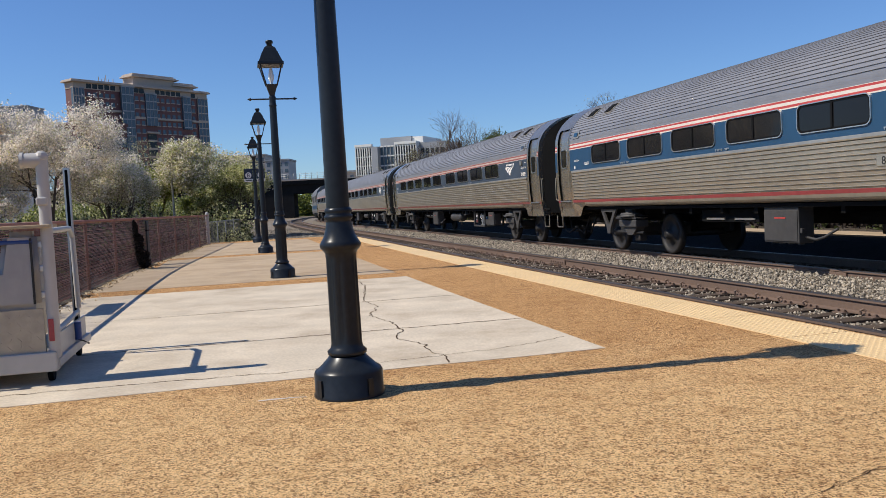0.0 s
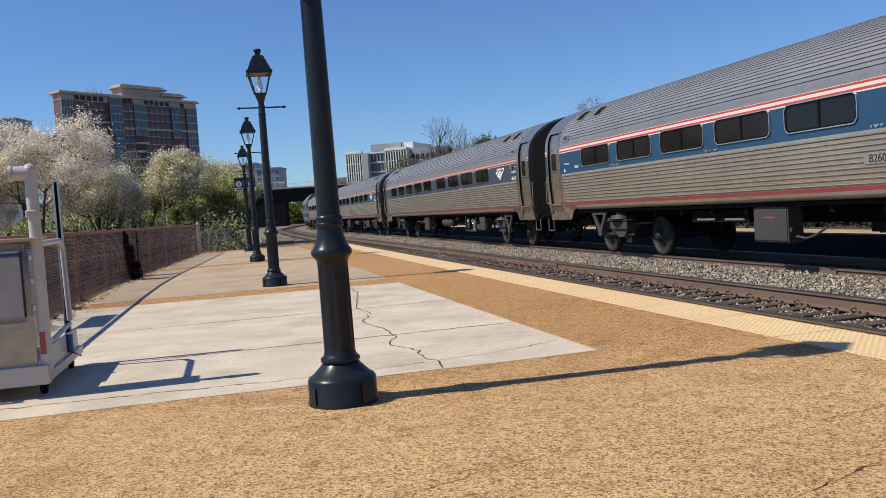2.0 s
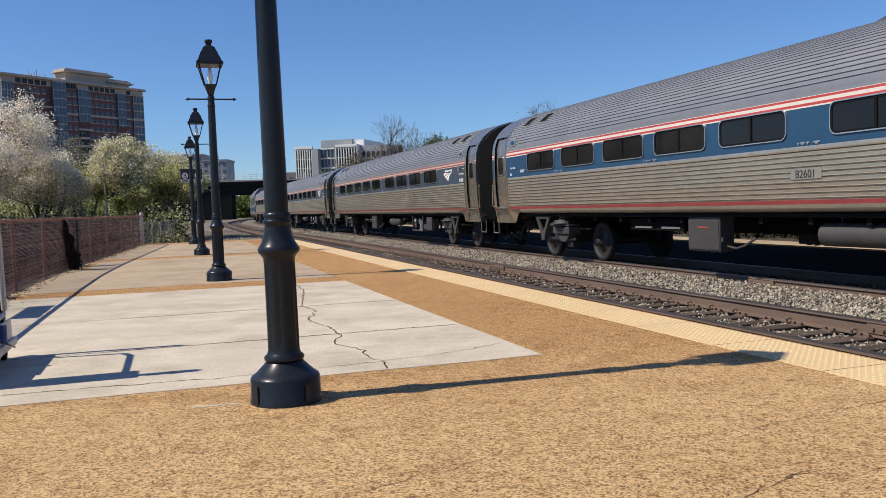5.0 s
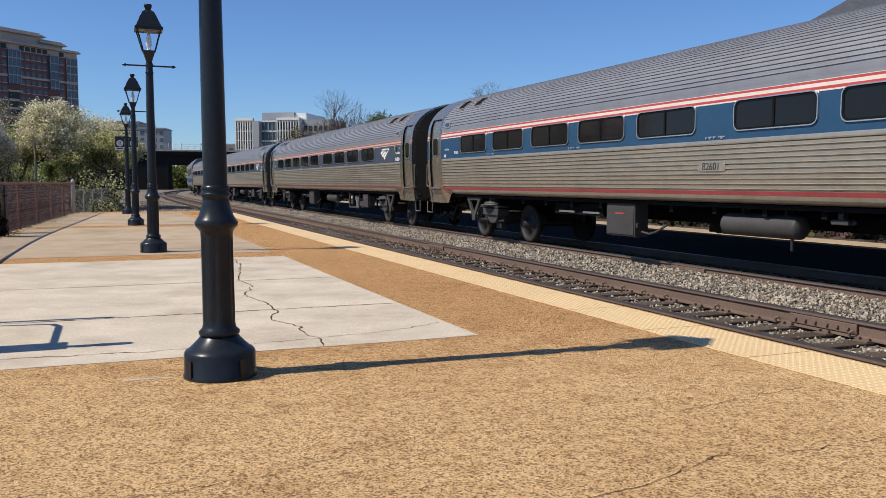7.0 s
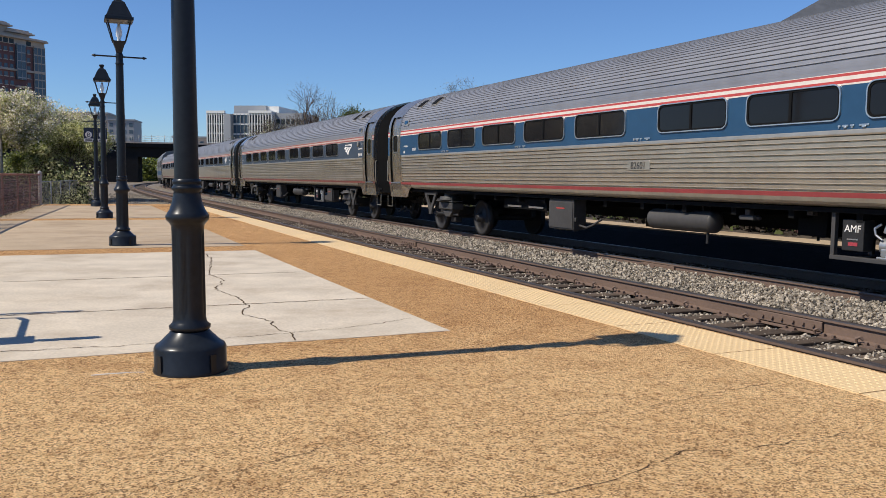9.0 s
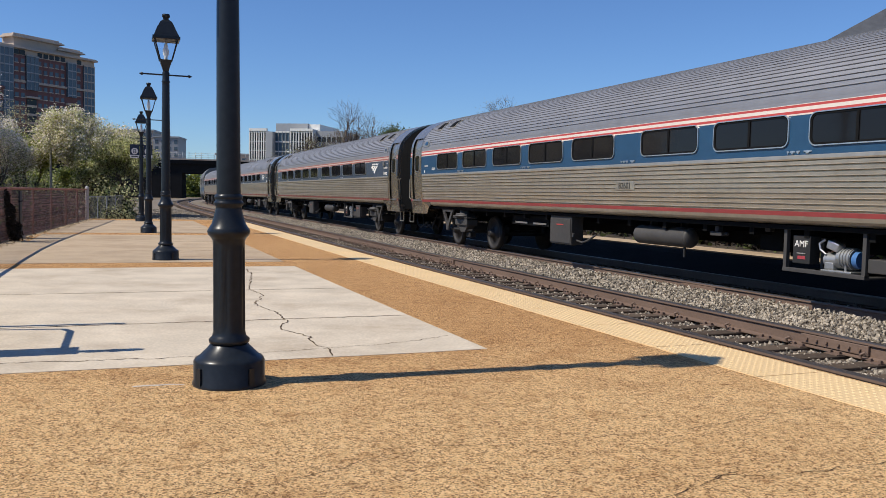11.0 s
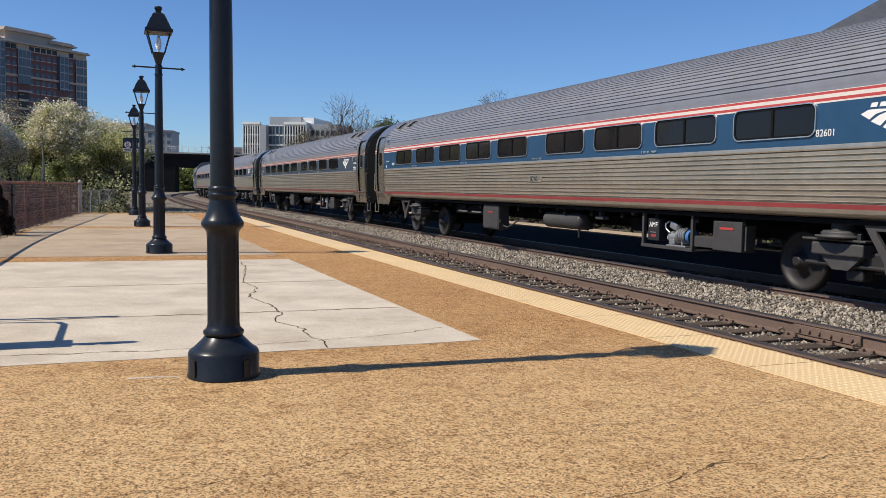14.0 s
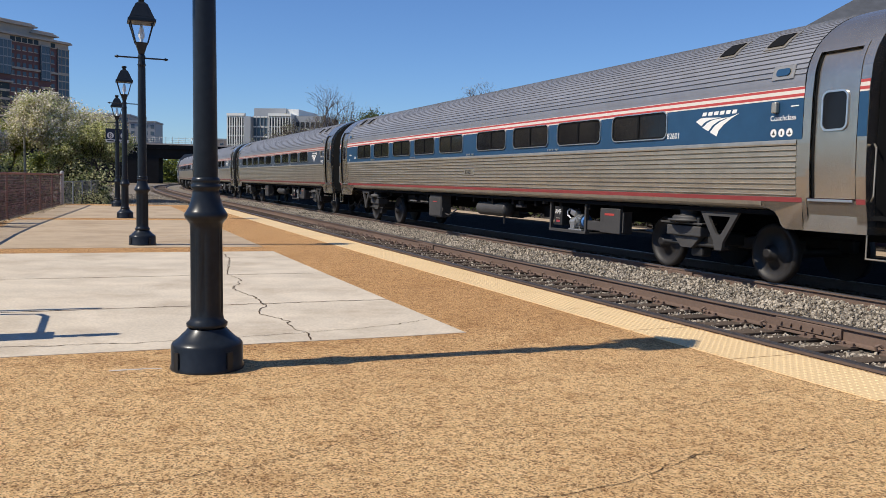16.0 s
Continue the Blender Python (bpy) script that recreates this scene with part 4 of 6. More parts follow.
def truck(parent, u):
    bm = bmesh.new()
    for sd in (1, -1):
        box(bm, -1.6, 1.6, *sorted((sd * 0.48, sd * 0.62)), 0.46, 0.66, 0.02)
        box(bm, -0.45, 0.45, *sorted((sd * 0.6, sd * 1.2)), 0.50, 0.70, 0.03)
        rod(bm, (-0.8, sd * 1.22, 0.50), (0.8, sd * 1.22, 0.50), 0.032)
    box(bm, -0.3, 0.3, -1.0, 1.0, 0.40, 0.68, 0.03)
    tk = part("truck", bm, M_IRON, parent, "dark cast-steel wheel truck", loc=(u, 0, 0))
    for e in (-1, 1):
        bm = bmesh.new()
        rod(bm, (0, -0.9, 0), (0, 0.9, 0), 0.08, seg=12)
        for sd in (1, -1):
            w = bmesh.new()
            lathe(w, [(0.457, -0.065), (0.46, -0.03), (0.452, 0.06), (0.39, 0.065), (0.375, 0.035), (0.22, 0.02), (0.15, 0.075), (0.125, 0.085), (0.12, 0.15), (0.085, 0.155), (0.08, 0.19), (0.05, 0.195)], 32)
            bmesh.ops.transform(w, matrix=pose(0, sd * 0.752, 0, -90 * sd, 0, 0), verts=w.verts)
            me = bpy.data.meshes.new("tmp")
            w.to_mesh(me)
            w.free()
            bm.from_mesh(me)
            bpy.data.meshes.remove(me)
        for sd in (1, -1):
            for q in range(4):
                box(bm, -0.018, 0.018, *sorted((sd * 0.88, sd * 0.905)), 0.045, 0.075, 0, Matrix.Rotation(q * math.pi / 2, 4, "Y"))
        part("wheelset", bm, M_WHEEL, tk, "pair of steel wheels on an axle", loc=(e * 1.285, 0, 0.457))
    for sd in (1, -1):
        o = 0.2 if u < 0 else -0.2
        bm = bmesh.new()
        lathe(bm, [(0.33, 0.865), (0.36, 0.88), (0.36, 0.90), (0.27, 0.905), (0.29, 0.93), (0.26, 0.965), (0.16, 0.97), (0.16, 1.08)], 22)
        bmesh.ops.translate(bm, vec=(o, sd * 1.2, 0), verts=bm.verts)
        part("air_spring", bm, M_BOXGREY, tk)
        seat = part("spring_seat", box(bmesh.new(), o - 0.46, o + 0.40, *sorted((sd * 1.02, sd * 1.36)), 0.63, 0.80, 0.02), M_BOXGREY, tk)
        bm = bmesh.new()
        slab_of(bm, [(-0.40, 0.63), (0.30, 0.63), (0.08, 0.44), (-0.18, 0.44)], lambda x, y_, z, sd=sd, o=o: (o + x, sd * (1.08 + z), y_), 0.22)
        part("seat_foot", bm, M_BOXGREY, seat)
        part("spring_plate", box(bmesh.new(), o - 0.50, o + 0.56, *sorted((sd * 1.06, sd * 1.37)), 0.825, 0.855, 0.008), M_BOXGREY, tk)
        part("plate_bolt", box(bmesh.new(), o - 0.40, o - 0.34, *sorted((sd * 1.28, sd * 1.34)), 0.80, 0.94, 0.01), M_IRON, tk)
        part("brake_unit", box(bmesh.new(), o - 0.34, o - 0.06, *sorted((sd * 1.0, sd * 1.2)), 0.30, 0.46, 0.03), M_IRON, tk)
        # forked bracket reaching down from the floor
        bm = bmesh.new()
        o = [(-0.46, 1.14), (0.46, 1.14), (0.44, 1.07), (0.11, 0.60), (0.08, 0.46), (-0.08, 0.46), (-0.11, 0.60), (-0.44, 1.07)]
        hole = [(-0.25, 0.99), (0.25, 0.99), (0.22, 0.93), (0.07, 0.73), (0.03, 0.70), (-0.03, 0.70), (-0.07, 0.73), (-0.22, 0.93)]
        side = -1 if u < 0 else 1
        ring_of(bm, o, hole, lambda x, y_, z, sd=sd, side=side: (side * 0.72 + x, sd * (1.34 + z), y_), 0.05)
        part("forked_bracket", bm, M_BOXGREY, tk)
    return tk


def coach():
    car = empty("passenger_coach", Matrix(), "fluted stainless-steel passenger coach with blue window band", "train coach", "coaches of the train")
    R = 11.08
    bands = [("skirt", SKIRT, 10.33, M_STEEL), ("red_line", [(wall_at(1.255) + 0.003, 1.255), (wall_at(1.32) + 0.003, 1.32)], R, M_REDLOW),
             ("fluted_side", [(wall_at(1.32), 1.32), (wall_at(1.325), 1.325)] + flutes(1.328, 2.016, 9) + [(WALL - 0.03, 2.026), (WALL + 0.004, 2.03), (WALL + 0.008, 2.05), (WALL + 0.004, 2.09), (WALL, 2.1)], R - 0.1, M_STEEL),
             ("window_band", [(WALL, 2.1), (WALL, 2.65)], R - 0.01, M_BLUE)]
    for a, b, mt, nm in ((2.65, 2.672, M_CREAM, "white_stripe"), (2.672, 2.712, M_RED, "red_stripe"), (2.712, 2.762, M_CREAM, "white_stripe"), (2.762, 2.798, M_RED, "red_stripe"), (2.798, 2.806, M_CREAM, "white_stripe")):
        bands.append((nm, [(wall_at(a) + 0.001, a), (wall_at(b) + 0.001, b)], R - 0.01, mt))
    for nm, prof, half, mt in bands:
        for sd in (1, -1):
            part(nm, sweep(bmesh.new(), prof, -half, half, sides=(sd,)), mt, car)
    prof = [(wall_at(2.806), 2.806)] + roof_profile()
    bm = sweep(bmesh.new(), prof, -R + 0.02, R - 0.02, smooth=False)
    bmesh.ops.remove_doubles(bm, verts=bm.verts, dist=0.0005)
    part("roof", bm, M_ROOF, car)
    # plain ends with the vestibule doors
    for e in (1, -1):
        hs = [0.88, 1.0, 1.27, 1.6, 2.05, 2.65, EAVE] + [EAVE + RISE * math.sin(math.pi / 2 * i / 14) for i in range(1, 15)]
        pr = [(max(wall_at(max(h, 1.10)), 0.0), h) for h in hs]
        top = [(wall_at(3.27), 3.27)] + [p for p in pr if p[1] > 3.27]
        low = [(wall_at(max(h, 1.10)), h) for h in (0.88, 1.1, 1.30)]
        # stepped skirt curving up to the wheel arch
        arch = [(R, 0.88), (R - 0.30, 0.88), (R - 0.36, 0.90), (R - 0.41, 0.95), (R - 0.46, 1.04), (R - 0.53, 1.11), (R - 0.63, 1.15), (R - 0.75, 1.165), (R - 0.75, 1.26), (R, 1.26)]
        for sd in (1, -1):
            bm = bmesh.new()
            for prof, a, b in ([(y, h) for y, h in pr], R, R + 0.08), ([(y, h) for y, h in pr], R + 0.87, HALF), (top, R + 0.08, R + 0.87), (low, R + 0.08, R + 0.87):
                sweep(bm, prof, *sorted((e * a, e * b)), sides=(sd,))
            bm.faces.new([bm.verts.new((e * u, sd * wall_at(max(h, 1.10)), h)) for u, h in arch])
            bmesh.ops.remove_doubles(bm, verts=bm.verts, dist=0.002)
            part("vestibule_side", bm, M_SHEET, car, "plain stainless-steel end section")
            part("corner_strip", sweep(bmesh.new(), [(wall_at(h) - 0.004, h) for h in (1.315, 1.6, 2.05, 2.11)], *sorted((e * (R - 0.1), e * R)), sides=(sd,)), M_SHEET, car)
        bm = bmesh.new()
        ring = [bm.verts.new((e * HALF, y, h)) for y, h in pr] + [bm.verts.new((e * HALF, -y, h)) for y, h in pr[::-1][1:]]
        bm.faces.new(ring if e < 0 else ring[::-1])
        part("end_wall", bm, M_SHEET, car)
        for a, b, mt, nm in ((2.1, 2.65, M_BLUE, "window_band"), (1.255, 1.32, M_REDLOW, "red_line"), (2.65, 2.672, M_CREAM, "white_stripe"), (2.672, 2.712, M_RED, "red_stripe"), (2.712, 2.762, M_CREAM, "white_stripe"), (2.762, 2.798, M_RED, "red_stripe")):
            for sd in (1, -1):
                part(nm, sweep(bmesh.new(), [(wall_at(a) + 0.004, a), (wall_at(b) + 0.004, b)], *sorted((e * (R + 0.875), e * (HALF - 0.005))), sides=(sd,)), mt, car)
        for sd in (1, -1):
            mid = e * (R + 0.475)
            bm = bmesh.new()
            for x in (-0.345, 0.305):
                sweep(bm, [(wall_at(h) - 0.035, h) for h in HS_DOOR], mid + x, mid + x + 0.04, sides=(sd,))
            part("door_seal", bm, M_RUBBER, car)
            hs2 = HS_DOOR
            bm = bmesh.new()
            sweep(bm, [(wall_at(h) - 0.045, h) for h in hs2], mid - 0.33, mid + 0.33, sides=(sd,), smooth=True)
            door = part("door", bm, M_SHEET, car, "plain stainless vestibule door with a small window")
            bm = bmesh.new()
            for x in (-0.395, 0.335):
                sweep(bm, [(wall_at(h) + 0.008, h) for h in hs2], mid + x, mid + x + 0.06, sides=(sd,))
                sweep(bm, [(wall_at(h) - 0.05, h) for h in hs2], mid + x, mid + x + 0.06, sides=(sd,))
            sweep(bm, [(wall_at(3.23) + 0.008, 3.23), (wall_at(3.29) + 0.008, 3.29)], mid - 0.395, mid + 0.395, sides=(sd,))
            part("door_frame", bm, M_SHEET, door)
            bm = bmesh.new()
            ring_of(bm, bezel(0.42, 0.52, 0.1), bezel(0.37, 0.47, 0.08), lambda x, y, z, sd=sd, mid=mid: (mid + x, sd * (WALL - 0.045 + z), 2.45 + y), 0.02)
            part("window_frame", bm, M_FRAME, door)
            bm = bmesh.new()
            slab_of(bm, bezel(0.39, 0.49, 0.09), lambda x, y, z, sd=sd, mid=mid: (mid + x, sd * (WALL - 0.045 + z), 2.45 + y), 0.008)
            part("window_pane", bm, M_DARKGLASS, door)
            bm = bmesh.new()
            box(bm, mid - 0.36, mid + 0.36, *sorted((sd * (wall_at(1.3) - 0.02), sd * (wall_at(1.3) + 0.02))), 1.275, 1.31, 0.005)
            part("threshold", bm, M_FRAME, door)
            bm = bmesh.new()
            u = e * (HALF + 0.03)
            tube(bm, [Vector((u, sd * 1.5, 1.30)), Vector((u + e * 0.09, sd * 1.57, 1.36)), Vector((u + e * 0.09, sd * 1.57, 1.95)), Vector((u, sd * 1.5, 2.0))], 0.012, 6)
            part("grab_rail", bm, M_STEEL, car)
            bm = bmesh.new()
            tube(bm, [Vector((u - e * 0.06, sd * 1.46, 0.90)), Vector((u - e * 0.06, sd * 1.46, 0.58)), Vector((u + e * 0.32, sd * 1.46, 0.58)), Vector((u + e * 0.32, sd * 1.46, 0.90))], 0.012, 6)
            part("stirrup_step", bm, M_STEEL, car)
            # roof-side vents and the small marker light
            for v, hh, du in ((R - 0.85, 3.54, 0), (R - 1.85, 3.54, 0)):
                uu = e * v
                for size, lift, mt, nm in ((1.0, 0.016, M_STEEL, "vent_frame"), (0.74, 0.026, M_RUBBER, "vent_mesh")):
                    bm = bmesh.new()
                    o = [bm.verts.new((uu + x * size, sd * (wall_at(h) + lift), h + lift * 0.6)) for x, h in ((-0.21, 3.54 - 0.13 * size), (0.21, 3.54 - 0.13 * size), (0.21, 3.54), (0.21, 3.54 + 0.13 * size), (-0.21, 3.54 + 0.13 * size), (-0.21, 3.54))]
                    bm.faces.new((o[0], o[1], o[2], o[5]))
                    bm.faces.new((o[5], o[2], o[3], o[4]))
                    r = bmesh.ops.extrude_face_region(bm, geom=list(bm.faces))
                    bmesh.ops.translate(bm, vec=(0, -sd * 0.02, -0.012), verts=[q for q in r["geom"] if isinstance(q, bmesh.types.BMVert)])
                    bmesh.ops.recalc_face_normals(bm, faces=bm.faces)
                    vent = part("roof_vent", bm, mt, car) if nm == "vent_frame" else part(nm, bm, mt, vent)
            bm = bmesh.new()
            uu = e * (R - 0.42)
            o = [bm.verts.new((uu + x, sd * (wall_at(h) + 0.016), h)) for x, h in ((-0.2, 2.93), (0.2, 2.93), (0.2, 3.12), (-0.2, 3.12))]
            bm.faces.new(o)
            bmesh.ops.recalc_face_normals(bm, faces=bm.faces)
            ml = part("marker_panel", bm, M_STEEL, car)
            bm = bmesh.new()
            o = [bm.verts.new((uu + x, sd * (wall_at(3.03 + y) + 0.024), 3.03 + y)) for x, y in bezel(0.25, 0.10, 0.045)]
            bm.faces.new(o)
            bmesh.ops.recalc_face_normals(bm, faces=bm.faces)
            part("marker_lens", bm, M_BLUE, ml)
        # diaphragm between coaches
        bm = bmesh.new()
        half = [(wall_at(max(h, 1.10)), h) for h in (0.98, 1.3, 2.05, 2.85, 3.25, 3.55, 3.75, 3.87)]
        rings = []
        for q, x in enumerate(np.arange(HALF, PITCH / 2 - 0.02, 0.05)):
            k = 0.93 if q % 2 else 0.89
            loop = [(y * k, 0.95 + (h - 0.95) * (k + 0.06)) for y, h in half]
            rings.append([bm.verts.new((e * x, y, h)) for y, h in loop + [(-y, h) for y, h in loop[::-1]]])
        for r0, r1 in zip(rings, rings[1:]):
            for i in range(len(r0)):
                j = (i + 1) % len(r0)
                bm.faces.new((r0[i], r0[j], r1[j], r1[i]))
        bm.faces.new(rings[-1])
        bmesh.ops.recalc_face_normals(bm, faces=bm.faces)
        part("diaphragm", bm, M_RUBBER, car, "black rubber gangway bellows")
        bm = bmesh.new()
        for y in (0.55, 0.75, -0.55):
            tube(bm, [Vector((e * (HALF - 0.3), y, 0.85)), Vector((e * (HALF - 0.05), y + 0.05, 0.45)), Vector((e * (HALF + 0.1), y, 0.36)), Vector((e * (PITCH / 2), y, 0.55))], 0.025, 6)
        rod(bm, (e * (HALF - 0.5), 0, 0.75), (e * PITCH / 2, 0, 0.75), 0.12)
        part("coupler", bm, M_IRON, car)
    # side windows
    for sd in (1, -1):
        frame_me, seal_me, pane_me = window_meshes(sd)
        for u in WINDOW_U:
            w = link("window", pane_me, car, loc=(u, 0, WIN_Z))
            link("window_frame", frame_me, w)
            link("window_seal", seal_me, w)
        for u in (-4.43, -0.25, 3.93, 7.88):
            bm = bmesh.new()
            for d, w in ((-0.17, 0.07), (0.0, 0.03), (0.1, 0.045), (0.19, 0.02)):
                box(bm, u + d - w, u + d + w, *sorted((sd * WALL, sd * (WALL + 0.012))), 2.135, 2.16, 0.004)
                box(bm, u + d - w * 0.4, u + d + w * 0.4, *sorted((sd * WALL, sd * (WALL + 0.016))), 2.115, 2.14, 0.004)
            part("latch", bm, M_FRAME, car)
        # logo: swept wedges over a bar of lettering
        c = -9.38 * sd
        e_way = -1 if sd > 0 else 1
        bm = bmesh.new()
        for upper, lower in ((((-0.475, 0.074), (-0.36, 0.122), (-0.22, 0.123), (-0.05, 0.113), (0.10, 0.108)), ((-0.342, 0.0), (-0.25, 0.062), (-0.15, 0.085), (0.0, 0.099), (0.10, 0.104))),
                             (((-0.318, -0.024), (-0.20, 0.045), (-0.08, 0.080), (0.12, 0.097), (0.29, 0.100)), ((-0.176, -0.087), (-0.08, 0.0), (0.04, 0.055), (0.20, 0.088), (0.29, 0.097))),
                             (((-0.138, -0.104), (-0.04, -0.015), (0.085, 0.044), (0.30, 0.105), (0.475, 0.143)), ((0.014, -0.174), (0.06, -0.085), (0.157, -0.007), (0.33, 0.085), (0.475, 0.140)))):
            vs = [bm.verts.new((c + e_way * x, sd * (WALL + 0.004), 2.38 + y)) for x, y in upper + lower[::-1]]
            bm.faces.new(vs)
        bmesh.ops.recalc_face_normals(bm, faces=bm.faces)
        part("emblem", bm, M_WHITE, car, "white swept emblem of three curved bands")
        for k in range(6):
            x = 0.05 - 0.385 + 0.132 * k
            bm = bmesh.new()
            bm.faces.new([bm.verts.new((c + e_way * (x + dx), sd * (WALL + 0.004), z)) for dx, z in ((0.0, 2.53), (0.095, 2.53), (0.115, 2.585), (0.02, 2.585))])
            bmesh.ops.recalc_face_normals(bm, faces=bm.faces)
            part("writing_bar", bm, M_WHITE, car)
        for k in range(3):
            x = e_way * (10.56 + 0.145 * k)
            bm = bmesh.new()
            bmesh.ops.create_circle(bm, cap_ends=True, segments=20, radius=0.057, matrix=pose(x, sd * (WALL + 0.005), 2.20, -90 * sd, 0, 0))
            disc = part("pictogram_disc", bm, M_WHITE, car)
            bm = bmesh.new()
            box(bm, x - 0.012, x + 0.012, *sorted((sd * (WALL + 0.005), sd * (WALL + 0.007))), 2.17, 2.225)
            if k != 1:
                box(bm, x - 0.03, x + 0.03, *sorted((sd * (WALL + 0.005), sd * (WALL + 0.0068))), 2.175, 2.195)
            part("pictogram", bm, M_BOXGREY, disc)
        bm = bmesh.new()
        x = e_way * 10.60
        box(bm, x - 0.045, x + 0.045, *sorted((sd * WALL, sd * (WALL + 0.07))), 2.47, 2.62, 0.015)
        part("door_switch", bm, M_STEEL, car)
        part("writing_bar", box(bmesh.new(), e_way * 10.92 - 0.07, e_way * 10.92 + 0.07, *sorted((sd * WALL, sd * (WALL + 0.004))), 2.545, 2.56), M_WHITE, car)
        if sd > 0:
            lettering("lettering", "Coachclass", 0.105, M_WHITE, car, pose(-10.72, WALL + 0.003, 2.37, 90, 0, 180), 0.002)
            lettering("lettering", "Coachclass", 0.07, M_WHITE, car, pose(10.62, WALL + 0.003, 2.33, 90, 0, 180), 0.002)
            bm = bmesh.new()
            bmesh.ops.create_circle(bm, cap_ends=True, segments=16, radius=0.045, matrix=pose(10.75, WALL + 0.005, 2.18, -90, 0, 0))
            part("pictogram_disc", bm, M_WHITE, car)
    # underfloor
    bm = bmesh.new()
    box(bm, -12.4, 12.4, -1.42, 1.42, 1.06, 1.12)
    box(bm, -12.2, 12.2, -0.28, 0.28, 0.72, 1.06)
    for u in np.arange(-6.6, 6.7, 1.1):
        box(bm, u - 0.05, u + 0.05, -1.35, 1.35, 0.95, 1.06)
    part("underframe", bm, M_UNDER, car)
    for sd in (1, -1):
        q = lambda a, b: sorted((sd * a, sd * b))
        bm = bmesh.new()
        box(bm, 2.11, 3.03, *q(1.08, 1.38), 0.45, 1.06, 0.015)
        box(bm, 2.13, 3.01, *q(1.38, 1.395), 0.48, 1.0, 0.004)
        for x in (2.2, 2.45, 2.7, 2.9):
            box(bm, x, x + 0.05, *q(1.2, 1.3), 0.42, 0.46)
        eb = part("equipment_box", bm, M_BOXGREY, car)
        part("red_label", box(bmesh.new(), 2.42, 2.72, *q(1.395, 1.40), 0.86, 0.885), M_RED, eb)
        part("side_latch", box(bmesh.new(), 2.06, 2.11, *q(1.3, 1.36), 0.62, 0.70, 0.01), M_BOXGREY, eb)
        bm = bmesh.new()
        rod(bm, (-1.60, sd * 1.16, 0.80), (-0.14, sd * 1.16, 0.80), 0.175, seg=22)
        for x in (-1.60, -0.14):
            bmesh.ops.create_uvsphere(bm, u_segments=18, v_segments=8, radius=0.17, matrix=Matrix.LocRotScale((x, sd * 1.16, 0.80), None, (0.45, 1.03, 1.03)))
        for f in bm.faces:
            f.smooth = True
        part("air_tank", bm, M_BOXGREY, car)
        for x in (-1.3, -0.4):
            part("tank_strap", box(bmesh.new(), x - 0.02, x + 0.02, *q(1.0, 1.14), 0.9, 1.06), M_IRON, car)
        bm = bmesh.new()
        box(bm, -2.55, -2.27, *q(1.15, 1.3), 0.88, 0.95, 0.012)
        box(bm, -2.45, -2.36, *q(1.18, 1.28), 0.95, 1.04, 0.012)
        rod(bm, (-2.62, sd * 1.22, 0.915), (-2.2, sd * 1.22, 0.915), 0.022, seg=8)
        part("valve_block", bm, M_BOXGREY, car)
        part("junction_box", box(bmesh.new(), -3.62, -3.52, *q(1.2, 1.3), 1.0, 1.06, 0.01), M_BOXGREY, car)
        part("drain_pipe", rod(bmesh.new(), (-1.5, sd * 1.2, 0.64), (-1.5, sd * 1.2, 0.46), 0.025), M_IRON, car)
        # open frame with the compressor set
        bm = bmesh.new()
        for x in (-5.40, -4.02):
            box(bm, x - 0.03, x + 0.03, *q(1.30, 1.37), 0.48, 1.06, 0.006)
            box(bm, x - 0.03, x + 0.03, *q(0.6, 0.66), 0.48, 1.06)
        box(bm, -5.43, -3.99, *q(1.29, 1.38), 0.455, 0.51, 0.006)
        box(bm, -5.43, -3.99, *q(0.6, 1.29), 0.455, 0.475)
        fr = part("machine_frame", bm, M_BOXGREY, car, "open grey steel frame under the floor")
        cb = part("control_box", box(bmesh.new(), -4.46, -4.14, *q(1.15, 1.34), 0.58, 0.98, 0.01), M_IRON, fr)
        if sd > 0:
            lettering("lettering", "AMF", 0.13, M_WHITE, cb, pose(-4.30, 1.343, 0.82, 90, 0, 180), 0.002)
        part("red_label", box(bmesh.new(), -4.38, -4.24, *q(1.34, 1.345), 0.645, 0.69), M_REDREF, cb)
        part("pale_label", box(bmesh.new(), -4.38, -4.22, *q(1.34, 1.344), 0.72, 0.735), M_FRAME, cb)
        bm = bmesh.new()
        rod(bm, (-5.10, sd * 1.16, 0.70), (-4.86, sd * 1.16, 0.70), 0.135, seg=18)
        for x in (-5.08, -5.03, -4.98, -4.93):
            rod(bm, (x - 0.008, sd * 1.16, 0.70), (x + 0.008, sd * 1.16, 0.70), 0.15, seg=18)
        rod(bm, (-4.86, sd * 1.16, 0.66), (-4.62, sd * 1.16, 0.66), 0.10, seg=14)
        box(bm, -5.12, -4.60, *q(1.02, 1.28), 0.48, 0.53, 0.01)
        box(bm, -4.80, -4.64, *q(1.08, 1.26), 0.53, 0.64, 0.02)
        for x in (-5.0, -4.72):
            rod(bm, (x, sd * 1.24, 0.48), (x, sd * 1.24, 0.62), 0.02, seg=6)
        part("compressor", bm, M_GALV, fr, "ribbed grey compressor body")
        part("filter", box(bmesh.new(), -0.10, 0.10, -0.07, 0.07, -0.06, 0.06, 0.015, pose(-4.80, sd * 1.22, 0.86, 0, -18, 0)), M_ALU, fr, "bright metal filter housing")
        tube_pts = [Vector((-4.66, sd * 1.25, 0.74)), Vector((-4.58, sd * 1.27, 0.80)), Vector((-4.56, sd * 1.27, 0.88)), Vector((-4.64, sd * 1.25, 0.94))]
        part("hose", tube(bmesh.new(), tube_pts, 0.016, 6), M_ALU, fr)
